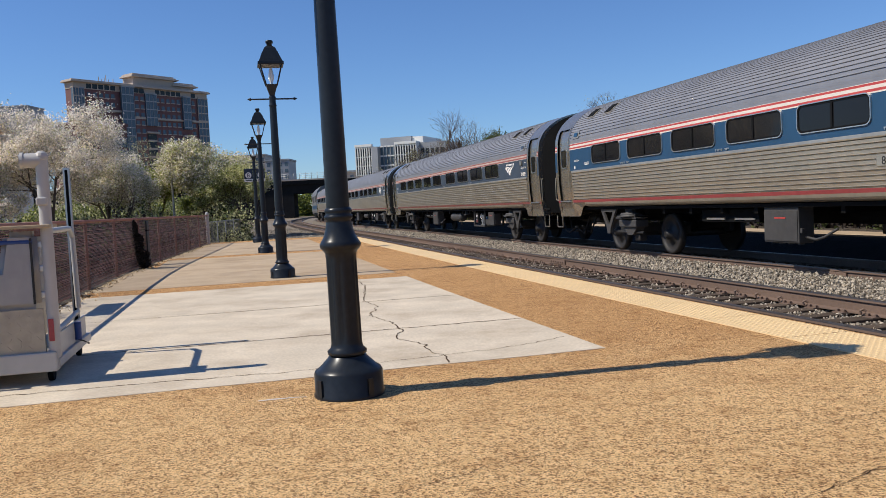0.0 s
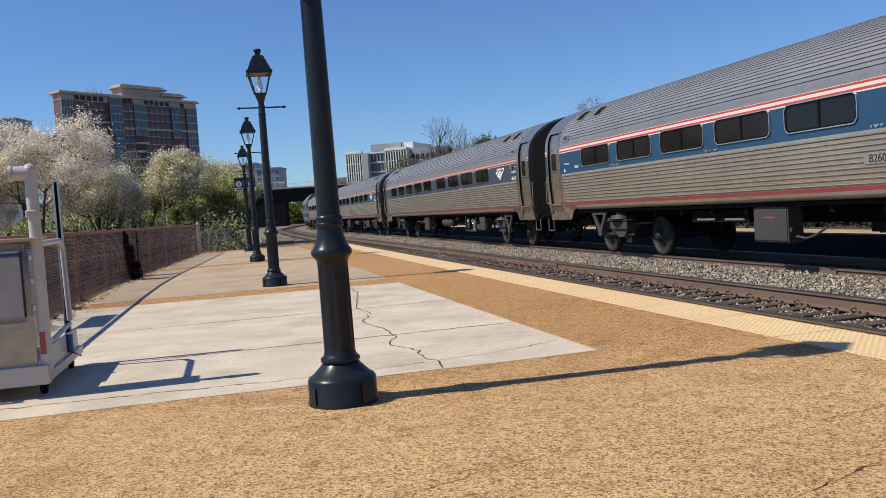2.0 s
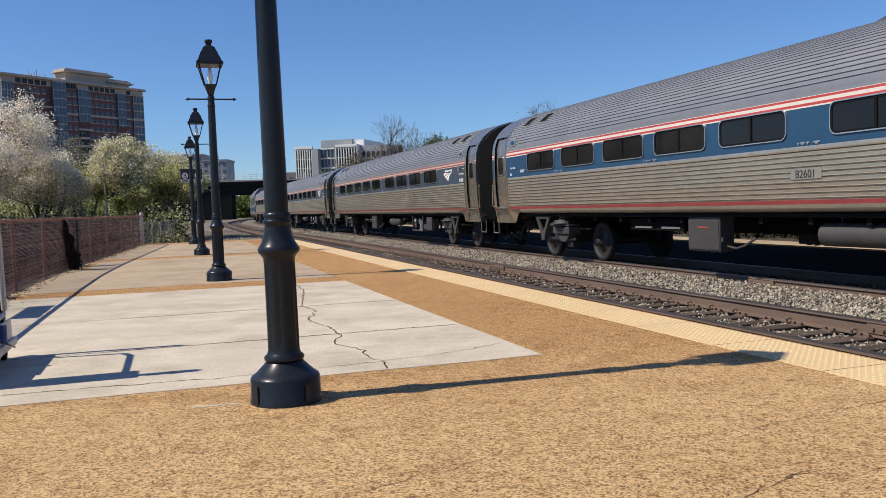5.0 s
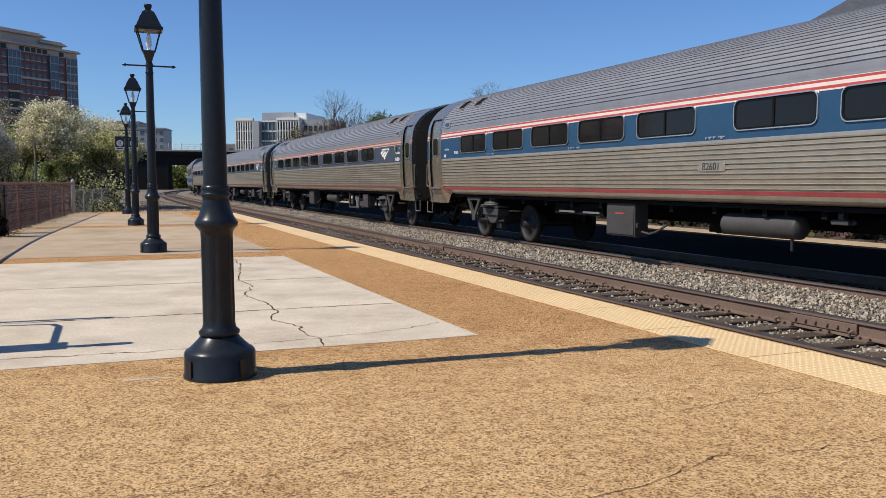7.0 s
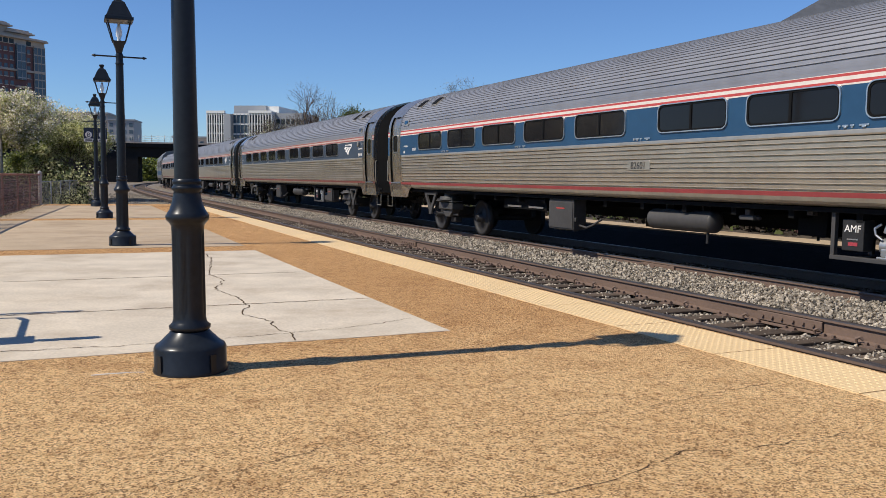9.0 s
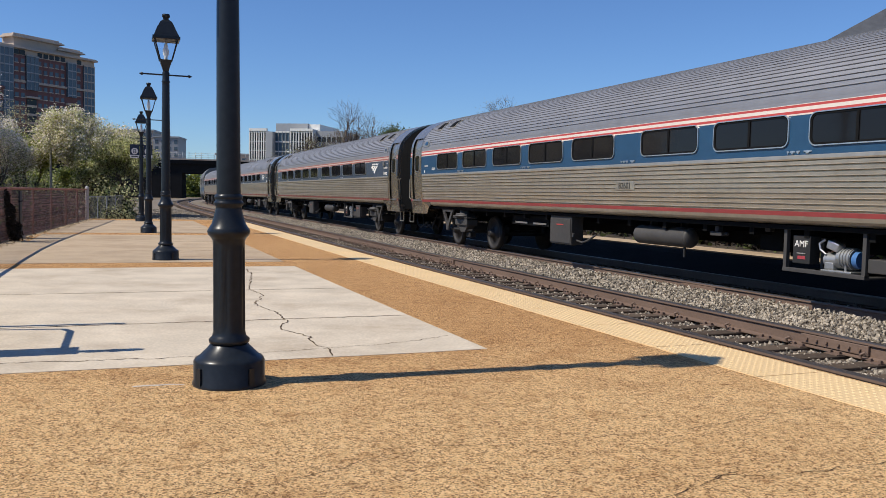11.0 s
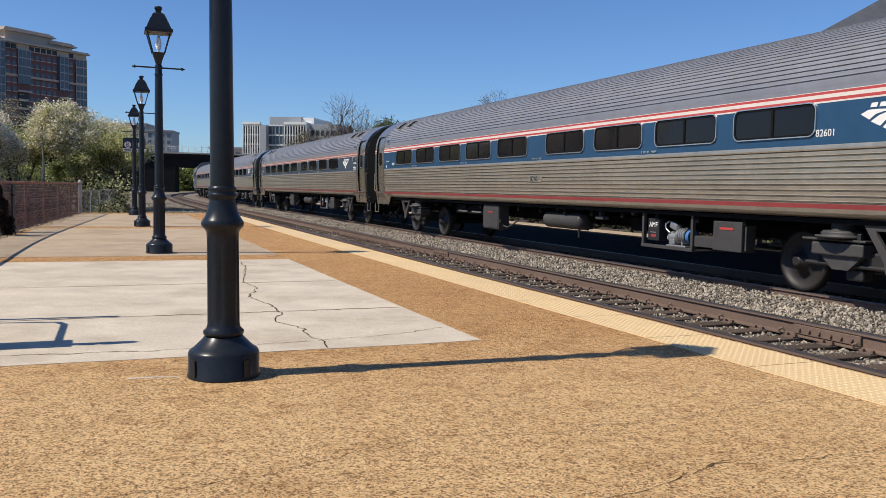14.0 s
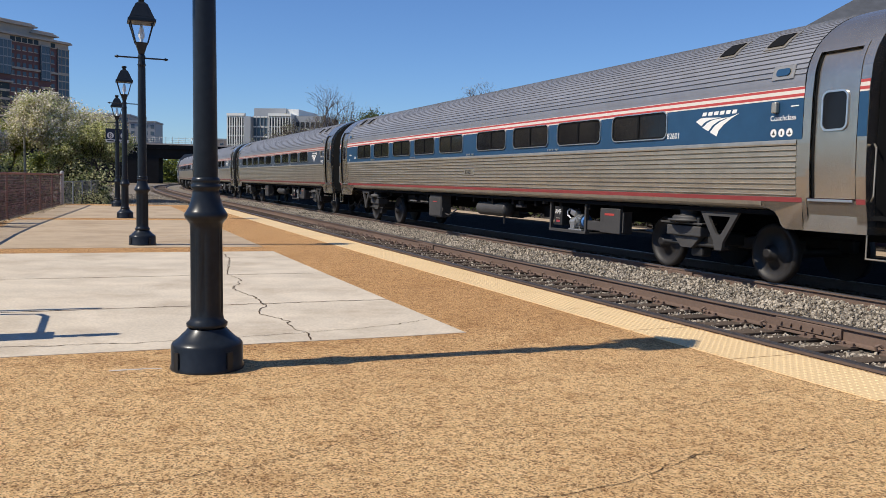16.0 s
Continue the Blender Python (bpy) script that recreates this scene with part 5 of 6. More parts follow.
        part("fan_cover", rod(bmesh.new(), (-5.20, sd * 1.17, 0.69), (-5.12, sd * 1.17, 0.69), 0.115, seg=20), M_BLUEFAN, fr, "blue fan cover")
        eb = part("equipment_box", box(bmesh.new(), -6.61, -5.95, *q(1.10, 1.38), 0.53, 1.0, 0.012), M_BOXGREY, car)
        part("red_label", box(bmesh.new(), -6.43, -6.11, *q(1.38, 1.386), 0.865, 0.905), M_RED, eb)
        part("back_plate", box(bmesh.new(), -6.60, -5.97, *q(0.9, 1.2), 0.99, 1.06), M_UNDER, eb)
        part("pipe_stub", box(bmesh.new(), -6.67, -6.64, *q(1.30, 1.34), 0.56, 0.93), M_BOXGREY, car)
        part("equipment_box", box(bmesh.new(), -5.96, -5.44, *q(1.12, 1.34), 0.55, 0.73, 0.01), M_BOXGREY, car)
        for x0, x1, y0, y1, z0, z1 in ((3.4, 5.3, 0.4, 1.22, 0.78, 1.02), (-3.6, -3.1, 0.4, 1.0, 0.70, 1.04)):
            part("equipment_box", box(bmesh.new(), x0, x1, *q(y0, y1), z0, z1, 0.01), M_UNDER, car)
        for x in (3.51, 4.47):
            part("label_plate", box(bmesh.new(), x, x + 0.62, *q(1.22, 1.24), 0.82, 0.86), M_FRAME, car)
        bm = bmesh.new()
        tube(bm, [Vector((2.1, sd * 1.25, 0.55)), Vector((1.8, sd * 1.28, 0.52)), Vector((1.6, sd * 1.28, 0.57)), Vector((1.4, sd * 1.2, 0.70))], 0.022, 6)
        part("hose", bm, M_BOXGREY, car)
    for u in (-8.57, 8.57):
        truck(car, u)
    return car


def locomotive():
    loco = empty("locomotive", Matrix(), "silver diesel locomotive with a sloped nose", "locomotive")
    prof = [(1.45, 1.05), (1.52, 1.3), (1.52, 3.2), (1.35, 3.7), (0.9, 4.2), (0.0, 4.35)]
    bm = sweep(bmesh.new(), prof, -10.0, 7.6)
    for sd in (1, -1):
        a = [bm.verts.new((7.6, sd * y, h)) for y, h in prof]
        b = [bm.verts.new((10.2, sd * y * 0.94, 1.05 + (h - 1.05) * 0.55)) for y, h in prof]
        for i in range(len(prof) - 1):
            bm.faces.new((a[i], b[i], b[i + 1], a[i + 1]))
        bm.faces.new(b)
    for x in (-10.0,):
        v = [bm.verts.new((x, y, h)) for y, h in prof] + [bm.verts.new((x, -y, h)) for y, h in prof[::-1][1:]]
        bm.faces.new(v)
    bmesh.ops.recalc_face_normals(bm, faces=bm.faces)
    part("body", bm, M_LOCO, loco)
    bm = sweep(bmesh.new(), [(1.525, 1.5), (1.525, 1.95)], -10.0, 7.6)
    part("blue_band", bm, M_BLUE, loco)
    for sd in (1, -1):
        for u, w, z0, z1, mt, nm in ((6.4, 0.8, 2.5, 3.1, M_DARKGLASS, "cab_window"), (3.0, 1.6, 2.3, 3.1, M_IRON, "grille"), (-1.0, 2.4, 2.3, 3.1, M_IRON, "grille"), (-6.5, 3.0, 2.4, 3.15, M_IRON, "grille"), (5.2, 0.8, 1.2, 3.1, M_STEEL, "door")):
            bm = bmesh.new()
            box(bm, u - w / 2, u + w / 2, *sorted((sd * 1.52, sd * 1.545)), z0, z1, 0.008)
            part(nm, bm, mt, loco)
    bm = bmesh.new()
    box(bm, -9.5, 9.5, -1.35, 1.35, 0.85, 1.06)
    box(bm, -2.6, 2.6, -1.4, 1.4, 0.35, 0.9, 0.1)
    part("underframe", bm, M_UNDER, loco)
    for u in (-6.6, 6.6):
        truck(loco, u)
    return loco


coach_a = coach()
coaches = [coach_a] + [copy_thing(coach_a, Matrix()) for _ in range(4)]
# the other coaches wear older, greyer paint
worn_of = {M_BLUE.name: M_BLUE_WORN, M_CREAM.name: M_CREAM_WORN, M_RED.name: M_RED_WORN, M_REDLOW.name: M_REDLOW_WORN}
for old in coaches[1:]:
    for ob in old.children_recursive:
        for slot in ob.material_slots:
            if slot.material and slot.material.name in worn_of:
                worn = worn_of[slot.material.name]
                slot.link = "OBJECT"
                slot.material = worn
    old["label"] = "fluted stainless-steel passenger coach with dull weathered blue band"
coach_start = [20.75 - 9.73 + PITCH * k for k in (0, 1, 2, 3, -1)]
# car number of the nearest coach, painted and on its cast plate
lettering("lettering", "82601", 0.135, M_WHITE, coach_a, pose(-8.36, WALL + 0.003, 2.21, 90, 0, 180), 0.002)
lettering("lettering", "82601", 0.11, M_WHITE, coach_a, pose(9.98, WALL + 0.003, 2.21, 90, 0, 180), 0.002)
bm = bmesh.new()
box(bm, -0.50, 0.12, wall_at(1.7) - 0.03, wall_at(1.7) + 0.014, 1.615, 1.785, 0.01)
cast_plate = part("cast_plate", bm, M_STEEL, coach_a, "cast metal plate with raised digits")
lettering("raised_digits", "82601", 0.165, M_IRON, cast_plate, pose(-0.19, wall_at(1.7) + 0.015, 1.642, 90, 0, 180), 0.003)
loco = locomotive()
loco_start = 20.75 - 9.73 + PITCH * 3.5 + 10.4
MOVED = ((0, 0), (1, 0), (2, 0.0), (2.5, 0.01), (3, 0.03), (3.5, 0.07), (4.2, 0.13), (5, 0.255), (6, 0.47), (6.5, 0.655), (7, 0.87), (7.5, 1.10), (8, 1.36), (8.5, 1.645),
         (9, 1.98), (9.5, 2.34), (10, 2.73), (10.5, 3.15), (11, 3.60), (11.5, 4.08), (12, 4.60), (12.5, 5.13), (13, 5.69), (13.5, 6.28), (14, 6.93), (14.5, 7.60), (15, 8.29),
         (15.5, 9.0), (16, 9.73))


def car_pose(s, base):
    a, b = at(s - base, TRACK_2, RAIL_Z), at(s + base, TRACK_2, RAIL_Z)
    c, d = (a + b) / 2, b - a
    return pose(c.x, c.y, c.z, 0, 0, math.degrees(math.atan2(d.y, d.x)))


def motions():
    for car, start, base in [(c, s, 8.57) for c, s in zip(coaches, coach_start)] + [(loco, loco_start, 6.6)]:
        walk(car, [(t, car_pose(start + d, base)) for t, d in MOVED])
        for tk in [o for o in car.children if o.name.startswith("truck")]:
            for ws in [o for o in tk.children if o.name.startswith("wheelset")]:
                x, y, z = ws.location
                walk(ws, [(t, pose(x, y, z, 0, math.degrees(d / 0.457), 0)) for t, d in MOVED])

# ---- wheelchair lift standing on the platform ----
def wheelchair_lift():
    """Local x away from the viewer along the platform, y to the left; its corner post stands at the origin."""
    lift = empty("wheelchair_lift", pose_at(8.1, -5.63, 0.0), "grey-white mobile wheelchair lift parked on the platform", "wheelchair lift")
    bm = bmesh.new()
    box(bm, -0.07, 0.05, -0.02, 1.25, 0.10, 0.25, 0.012)
    box(bm, 0.0, 1.45, -0.03, 0.03, 0.12, 0.19, 0.008)
    box(bm, 0.0, 1.45, 1.2, 1.26, 0.12, 0.19, 0.008)
    part("chassis", bm, M_LIFT, lift)
    bm = bmesh.new()
    rod(bm, (0, 0, 0.2), (0, 0, 1.74), 0.045, seg=18)
    bmesh.ops.create_uvsphere(bm, u_segments=14, v_segments=7, radius=0.052, matrix=Matrix.Translation((0, 0, 1.72)))
    rod(bm, (0, -0.0, 1.70), (0, 0.12, 1.70), 0.055, seg=18)
    box(bm, -0.06, 0.0, -0.03, 0.05, 1.36, 1.42, 0.01)
    part("mast", bm, M_LIFT, lift)
    bm = bmesh.new()
    rod(bm, (0, 0.12, 1.70), (0, 0.145, 1.70), 0.062, seg=18)
    part("pulley", bm, M_LIFT, lift)
    bm = bmesh.new()
    outline = [(0.02, 0.58), (0.02, 1.17), (0.25, 1.17), (0.30, 0.90), (1.2, 0.90), (1.2, 0.58)]
    slab_of(bm, outline, lambda x, y, z: (-0.05 + z, 0.05 + x, y), 0.22)
    bmesh.ops.bevel(bm, geom=list(bm.edges), offset=0.045, segments=4, affect="EDGES", clamp_overlap=True)
    for f in bm.faces:
        f.smooth = f.calc_area() < 0.012
    for e in bm.edges:
        e.smooth = all(f.smooth for f in e.link_faces)
    housing = part("control_housing", bm, M_MOULD, lift, "moulded grey housing with rounded shoulders")
    part("housing_seam", box(bmesh.new(), -0.057, -0.049, 0.10, 0.116, 0.62, 1.12), M_IRON, housing)
    # no hollow is cut: a dark grey plate gives the tray's inner shade
    part("tray_recess", box(bmesh.new(), -0.058, -0.05, 0.34, 1.2, 0.80, 0.87, 0.003), M_BOXGREY, housing)
    for z in (0.66, 0.86, 1.04):
        part("hinge", box(bmesh.new(), -0.02, 0.05, 0.0, 0.07, z, z + 0.05, 0.01), M_ALU, housing)
    bm = bmesh.new()
    box(bm, -0.10, 0.2, -0.04, 1.1, 1.19, 1.215, 0.004)
    part("board", bm, M_PLY, lift, "plywood board laid on top")
    bm = bmesh.new()
    for k in range(7):
        box(bm, -0.02, 0.14, 0.36 + 0.09 * k, 0.43 + 0.09 * k, 0.93 + 0.012 * k, 0.965 + 0.012 * k, 0.005)
    part("slatted_tray", bm, M_WHITE, lift)
    bm = bmesh.new()
    rod(bm, (-0.04, 0.10, 1.09), (-0.04, 1.0, 1.10), 0.018, seg=8)
    part("blue_bar", bm, M_BLUEPL, lift)
    bm = bmesh.new()
    box(bm, -0.03, 0.0, 0.06, 1.2, 0.25, 0.58)
    for i in range(16):
        for j in range(5):
            a = 45 if (i + j) % 2 else -45
            box(bm, -0.004, 0.0, -0.022, 0.022, -0.006, 0.006, 0, pose(-0.031, 0.1 + 0.07 * i, 0.29 + 0.06 * j, a, 0, 0))
    part("tread_panel", bm, M_TREAD, lift)
    bm = bmesh.new()
    box(bm, -0.058, -0.052, -0.012, 0.026, 0.33, 0.50)
    part("reflector", bm, M_REDREF, lift)
    bm = bmesh.new()
    rod(bm, (1.4, 0.07, 0.14), (1.4, 0.07, 1.72), 0.026, seg=10)
    box(bm, 1.36, 1.39, 0.042, 0.098, 0.14, 1.72, 0.004)
    gp = part("guide_post", bm, M_ALU, lift)
    # black strip on the face stands for the shade inside the slot
    part("channel_slot", box(bmesh.new(), 1.355, 1.362, 0.058, 0.082, 0.2, 1.70), M_RUBBER, gp)
    bm = bmesh.new()
    tube(bm, [Vector((0.03, 0.02, 1.16)), Vector((1.0, 0.02, 1.17)), Vector((1.14, 0.02, 1.10)), Vector((1.2, 0.02, 0.45))], 0.024, 8)
    tube(bm, [Vector((0.03, 0.02, 0.36)), Vector((1.4, 0.06, 0.40))], 0.022, 8)
    part("hand_rail", bm, M_LIFT, lift)
    bm = bmesh.new()
    box(bm, 0.04, 1.38, 0.0, 0.02, 0.18, 0.36, 0.004)
    part("side_panel", bm, M_LIFT, lift)
    bm = bmesh.new()
    box(bm, 0.38, 1.40, 0.33, 0.36, 0.22, 0.79, 0.01)
    part("folded_ramp", bm, M_TREAD, lift)
    bm = bmesh.new()
    rod(bm, (0.78, -0.035, 0.22), (0.78, -0.035, 0.37), 0.028, seg=12)
    part("crank_grip", bm, M_BLUEPL, lift)
    bm = bmesh.new()
    rod(bm, (0.8, -0.03, 0.22), (1.36, -0.02, 0.1), 0.008, seg=6)
    part("cable", bm, M_RUBBER, lift)
    for x in (0.12, 1.3):
        for y in (0.06, 1.15):
            bm = bmesh.new()
            lathe(bm, [(0.06, -0.02), (0.065, -0.01), (0.065, 0.01), (0.06, 0.02)], 16)
            bmesh.ops.transform(bm, matrix=pose(x, y, 0.066, 90, 0, 0), verts=bm.verts)
            part("caster", bm, M_RUBBER, lift)
    bm = bmesh.new()
    box(bm, 0.1, 1.3, 0.1, 1.15, 0.18, 0.22)
    part("deck", bm, M_TREAD, lift)
    return lift


wheelchair_lift()


# ---- trees ----
def tree(name, place, height, spread, leaf_mats, leaves, leaf_size, label, seed, trunk=0.16, low=0.25, depth=4, cat="tree", fuzz=0.03):
    """A branching trunk and limbs; leaf or petal clumps sit along the twigs in small tufts."""
    r = random.Random(seed)
    t = empty(name, pose(*place), label, cat)
    bm = bmesh.new()
    tips = []

    def grow(p, d, length, rad, level):
        q = p + d * length
        rod(bm, p, q, rad, rad * 0.68, seg=7 if level < 2 else 4)
        if level >= 2:
            for f in (0.35, 0.7, 1.0):
                tips.append((p.lerp(q, f), level))
        if level >= depth:
            return
        for _ in range(r.choice((2, 3, 3)) + (2 if level == 0 else 0)):
            a = r.uniform(0, 2 * math.pi)
            tilt = r.uniform(0.35, 0.95) * (1.0 if level else 0.8)
            side = d.orthogonal().normalized()
            side.rotate(Matrix.Rotation(a, 3, d))
            nd = (d * math.cos(tilt) + side * math.sin(tilt) * spread + Vector((0, 0, 0.18))).normalized()
            grow(q - d * length * r.uniform(0, 0.25), nd, length * r.uniform(0.62, 0.84), rad * 0.55, level + 1)

    grow(Vector((0, 0, -0.1)), Vector((r.uniform(-.05, .05), r.uniform(-.05, .05), 1)).normalized(), height * low, 1.0, 0)
    top = max(v.co.z for v in bm.verts)
    k = (height - 0.3) / top
    # the limbs' thickness follows the finished height
    bm.free()
    bm = bmesh.new()
    r.seed(seed)
    tips.clear()
    grow(Vector((0, 0, -0.1)), Vector((r.uniform(-.05, .05), r.uniform(-.05, .05), 1)).normalized(), height * low, trunk / k, 0)
    bmesh.ops.scale(bm, vec=(k, k, k), verts=bm.verts)
    spots = np.array([p * k for p, lv in tips])
    part("trunk", bm, M_BARK, t)
    n = np.random.default_rng(seed)
    for mat, share in leaf_mats:
        count = int(leaves * share)
        if not count:
            continue
        c = spots[n.integers(len(spots), size=count)]
        tuft = np.round(n.normal(0, height * fuzz, (count, 3)) / 0.12) * 0.12
        c = c + tuft + n.normal(0, 0.05, (count, 3))
        a, b = n.normal(size=(count, 3)), n.normal(size=(count, 3))
        a /= np.linalg.norm(a, axis=1)[:, None]
        b -= a * (a * b).sum(1)[:, None]
        b /= np.linalg.norm(b, axis=1)[:, None]
        w = leaf_size * n.uniform(0.6, 1.3, (count, 1))
        verts = np.stack([c + a * w, c + b * w * .7, c - a * w, c - b * w * .7], 1).reshape(-1, 3)
        raw("crown", verts, [(4 * i, 4 * i + 1, 4 * i + 2, 4 * i + 3) for i in range(count)], mat, t)
    return t


G = GROUND_Z
tree("blossom_tree", (-22.0, 45.0, G), 8.4, 1.15, ((M_BLOSSOM, 0.86), (M_LEAF_PALE, 0.14)), 70000, 0.052, "white-blossoming pear tree behind the fence", 11, 0.13, 0.13, 5)
tree("blossom_tree", (-26.5, 44.0, G), 7.6, 1.15, ((M_BLOSSOM, 0.85), (M_LEAF_PALE, 0.15)), 36000, 0.055, "white-blossoming pear tree behind the fence", 12, 0.13, 0.13, 5)
tree("blossom_tree", (-18.6, 46.0, G), 5.1, 1.15, ((M_BLOSSOM, 0.62), (M_LEAF_PALE, 0.38)), 28000, 0.05, "small blossoming tree behind the fence", 13, 0.13, 0.13, 5)
tree("leafy_tree", (-19.0, 52.0, G), 5.4, 1.15, ((M_LEAF, 0.7), (M_LEAF_PALE, 0.3)), 30000, 0.055, "yellow-green spring tree behind the fence", 14, 0.13, 0.13, 5)
tree("leafy_tree", (-15.6, 51.0, G), 6.5, 1.2, ((M_LEAF_PALE, 0.5), (M_BLOSSOM, 0.42), (M_LEAF, 0.08)), 60000, 0.055, "pale green flowering tree behind the fence", 15, 0.13, 0.13, 5)
tree("leafy_tree", (-12.9, 50.0, G), 5.0, 1.2, ((M_LEAF_PALE, 0.7), (M_LEAF, 0.2), (M_LEAF_DARK, 0.1)), 32000, 0.055, "pale green flowering tree behind the fence", 16, 0.13, 0.13, 5)
tree("leafy_tree", (-17.0, 56.0, G), 4.4, 1.2, ((M_LEAF_DARK, 0.7), (M_LEAF, 0.3)), 14000, 0.07, "dark green shrubby tree behind the fence", 17, 0.13, 0.13, 5)
tree("blossom_tree", (-20.3, 48.5, G), 5.9, 1.15, ((M_BLOSSOM, 0.8), (M_LEAF_PALE, 0.2)), 30000, 0.055, "white-blossoming pear tree behind the fence", 31, 0.13, 0.13, 5)
tree("blossom_tree", (-24.3, 43.0, G), 5.2, 1.2, ((M_BLOSSOM, 0.8), (M_LEAF_PALE, 0.2)), 26000, 0.055, "white-blossoming pear tree behind the fence", 32, 0.13, 0.13, 5)
tree("leafy_tree", (-14.2, 53.5, G), 5.9, 1.2, ((M_LEAF_PALE, 0.6), (M_BLOSSOM, 0.4)), 36000, 0.055, "pale green flowering tree behind the fence", 33, 0.13, 0.13, 5)
tree("bare_tree", (-27.5, 72.0, G), 9.0, 1.0, ((M_LEAF_PALE, 1.0),), 1500, 0.05, "bare tree behind the blossoming trees", 34, 0.16, 0.2, 6)
tree("bare_tree", (0.8, 92.0, G), 12.6, 0.8, ((M_LEAF_PALE, 1.0),), 500, 0.04, "bare tree with fine twigs beyond the train", 18, 0.30, 0.25, 6)
tree("bare_tree", (3.6, 94.0, G), 11.6, 0.8, ((M_LEAF_PALE, 1.0),), 500, 0.04, "bare tree with fine twigs beyond the train", 45, 0.26, 0.25, 6)
tree("evergreen_tree", (4.6, 91.0, G), 9.4, 0.8, ((M_LEAF_DARK, 1.0),), 9000, 0.09, "dark green tree among bare ones beyond the train", 46, 0.2, 0.3, 5)
tree("bare_tree", (-4.5, 98.0, G), 9.0, 1.0, ((M_LEAF_PALE, 0.5), (M_LEAF_BLACK, 0.5)), 2600, 0.05, "budding tree beyond the train", 19, 0.3, 0.25, 6)
tree("bare_tree", (15.3, 81.0, G), 11.9, 0.9, ((M_LEAF_PALE, 1.0),), 900, 0.04, "bare tree with fine twigs beyond the train", 20, 0.28, 0.25, 6)


def shrubs(name, boxes, mats, per, size, label, seed):
    """Low undergrowth: leaf clumps round many short stems."""
    t = empty(name, Matrix(), label, "bush", kind="stuff")
    n = np.random.default_rng(seed)
    for mat, share in mats:
        verts = []
        for cx, cy, cz, rx, ry, rz in boxes:
            for _ in range(int(per * share)):
                d = n.normal(size=3)
                d /= np.linalg.norm(d)
                c = np.array((cx, cy, cz)) + d * n.uniform(0.55, 1.0) * (rx, ry, rz) * (1 + 0.25 * math.sin(7 * d[0] + 5 * d[2] + cx))
                if c[2] < G:
                    c[2] = G + 0.05
                a, b = n.normal(size=3), n.normal(size=3)
                a /= np.linalg.norm(a)
                b /= np.linalg.norm(b)
                w = size * n.uniform(0.6, 1.4)
                verts += [c + a * w, c + b * w, c - a * w, c - b * w]
        raw("foliage", verts, [(4 * i, 4 * i + 1, 4 * i + 2, 4 * i + 3) for i in range(len(verts) // 4)], mat, t)
    return t


r = random.Random(5)
shrubs("undergrowth", [(-13.5 - 1.2 * i + r.uniform(-1, 1), 48 + 4 * math.sin(i) + (3 if i > 8 else 0), G + 0.7, 1.6, 1.6, r.uniform(1.0, 1.9)) for i in range(16)],
       ((M_LEAF_PALE, 0.5), (M_LEAF_DARK, 0.35), (M_LEAF_BLACK, 0.15)), 2200, 0.07, "dense dark green undergrowth behind the fence", 2)
shrubs("undergrowth", [(at(43.5 + i * 1.3, -4.5 + r.uniform(-.4, .4)).x, at(43.5 + i * 1.3, -4.5).y, G + 0.25, 0.6, 0.6, r.uniform(0.35, 0.6)) for i in range(5)],
       ((M_LEAF_BLACK, 0.4), (M_LEAF_DARK, 0.2), (M_LEAF_PALE, 0.4)), 900, 0.035, "scrubby bushes at the platform end", 3)
shrubs("woodland", [(-75 + 6 * i + r.uniform(-3, 3), 256 + r.uniform(-8, 8), 2, 7, 7, r.uniform(5, 7)) for i in range(16)],
       ((M_LEAF, 0.5), (M_LEAF_DARK, 0.5)), 3500, 0.35, "green trees seen through the bridge opening", 4)
shrubs("woodland", [(-80 + 7 * i + r.uniform(-3, 3), 120 + r.uniform(-10, 10), 1.5, 5, 5, r.uniform(2, 4)) for i in range(7)],
       ((M_LEAF, 0.3), (M_LEAF_DARK, 0.3), (M_LEAF_PALE, 0.4)), 5000, 0.16, "distant row of spring trees", 6)


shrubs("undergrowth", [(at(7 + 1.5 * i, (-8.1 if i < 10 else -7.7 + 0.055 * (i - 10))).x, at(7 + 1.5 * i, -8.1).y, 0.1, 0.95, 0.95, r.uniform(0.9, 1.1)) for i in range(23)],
       ((M_LEAF_DARK, 0.3), (M_LEAF_BLACK, 0.7)), 2000, 0.06, "dark weedy undergrowth close behind the fence", 9)
# unidentified dark patch on the fence, built as clumps of near-black leaves
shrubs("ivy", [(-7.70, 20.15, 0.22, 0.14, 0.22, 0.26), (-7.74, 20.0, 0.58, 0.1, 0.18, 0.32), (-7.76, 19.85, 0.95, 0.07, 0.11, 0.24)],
       ((M_LEAF_BLACK, 1.0),), 900, 0.03, "clumps of near-black leaves against the slatted fence", 12)
# hedge added as a dark backdrop for the gap below the cars
shrubs("hedge", [(at(-6 + 2.4 * i, 13.3).x, at(-6 + 2.4 * i, 13.3).y, 0.4, 1.5, 1.5, r.uniform(0.9, 1.3)) for i in range(30)],
       ((M_LEAF_BLACK, 0.7), (M_LEAF_DARK, 0.3)), 700, 0.1, "dark hedge added as a backdrop beyond the far walkway", 8)


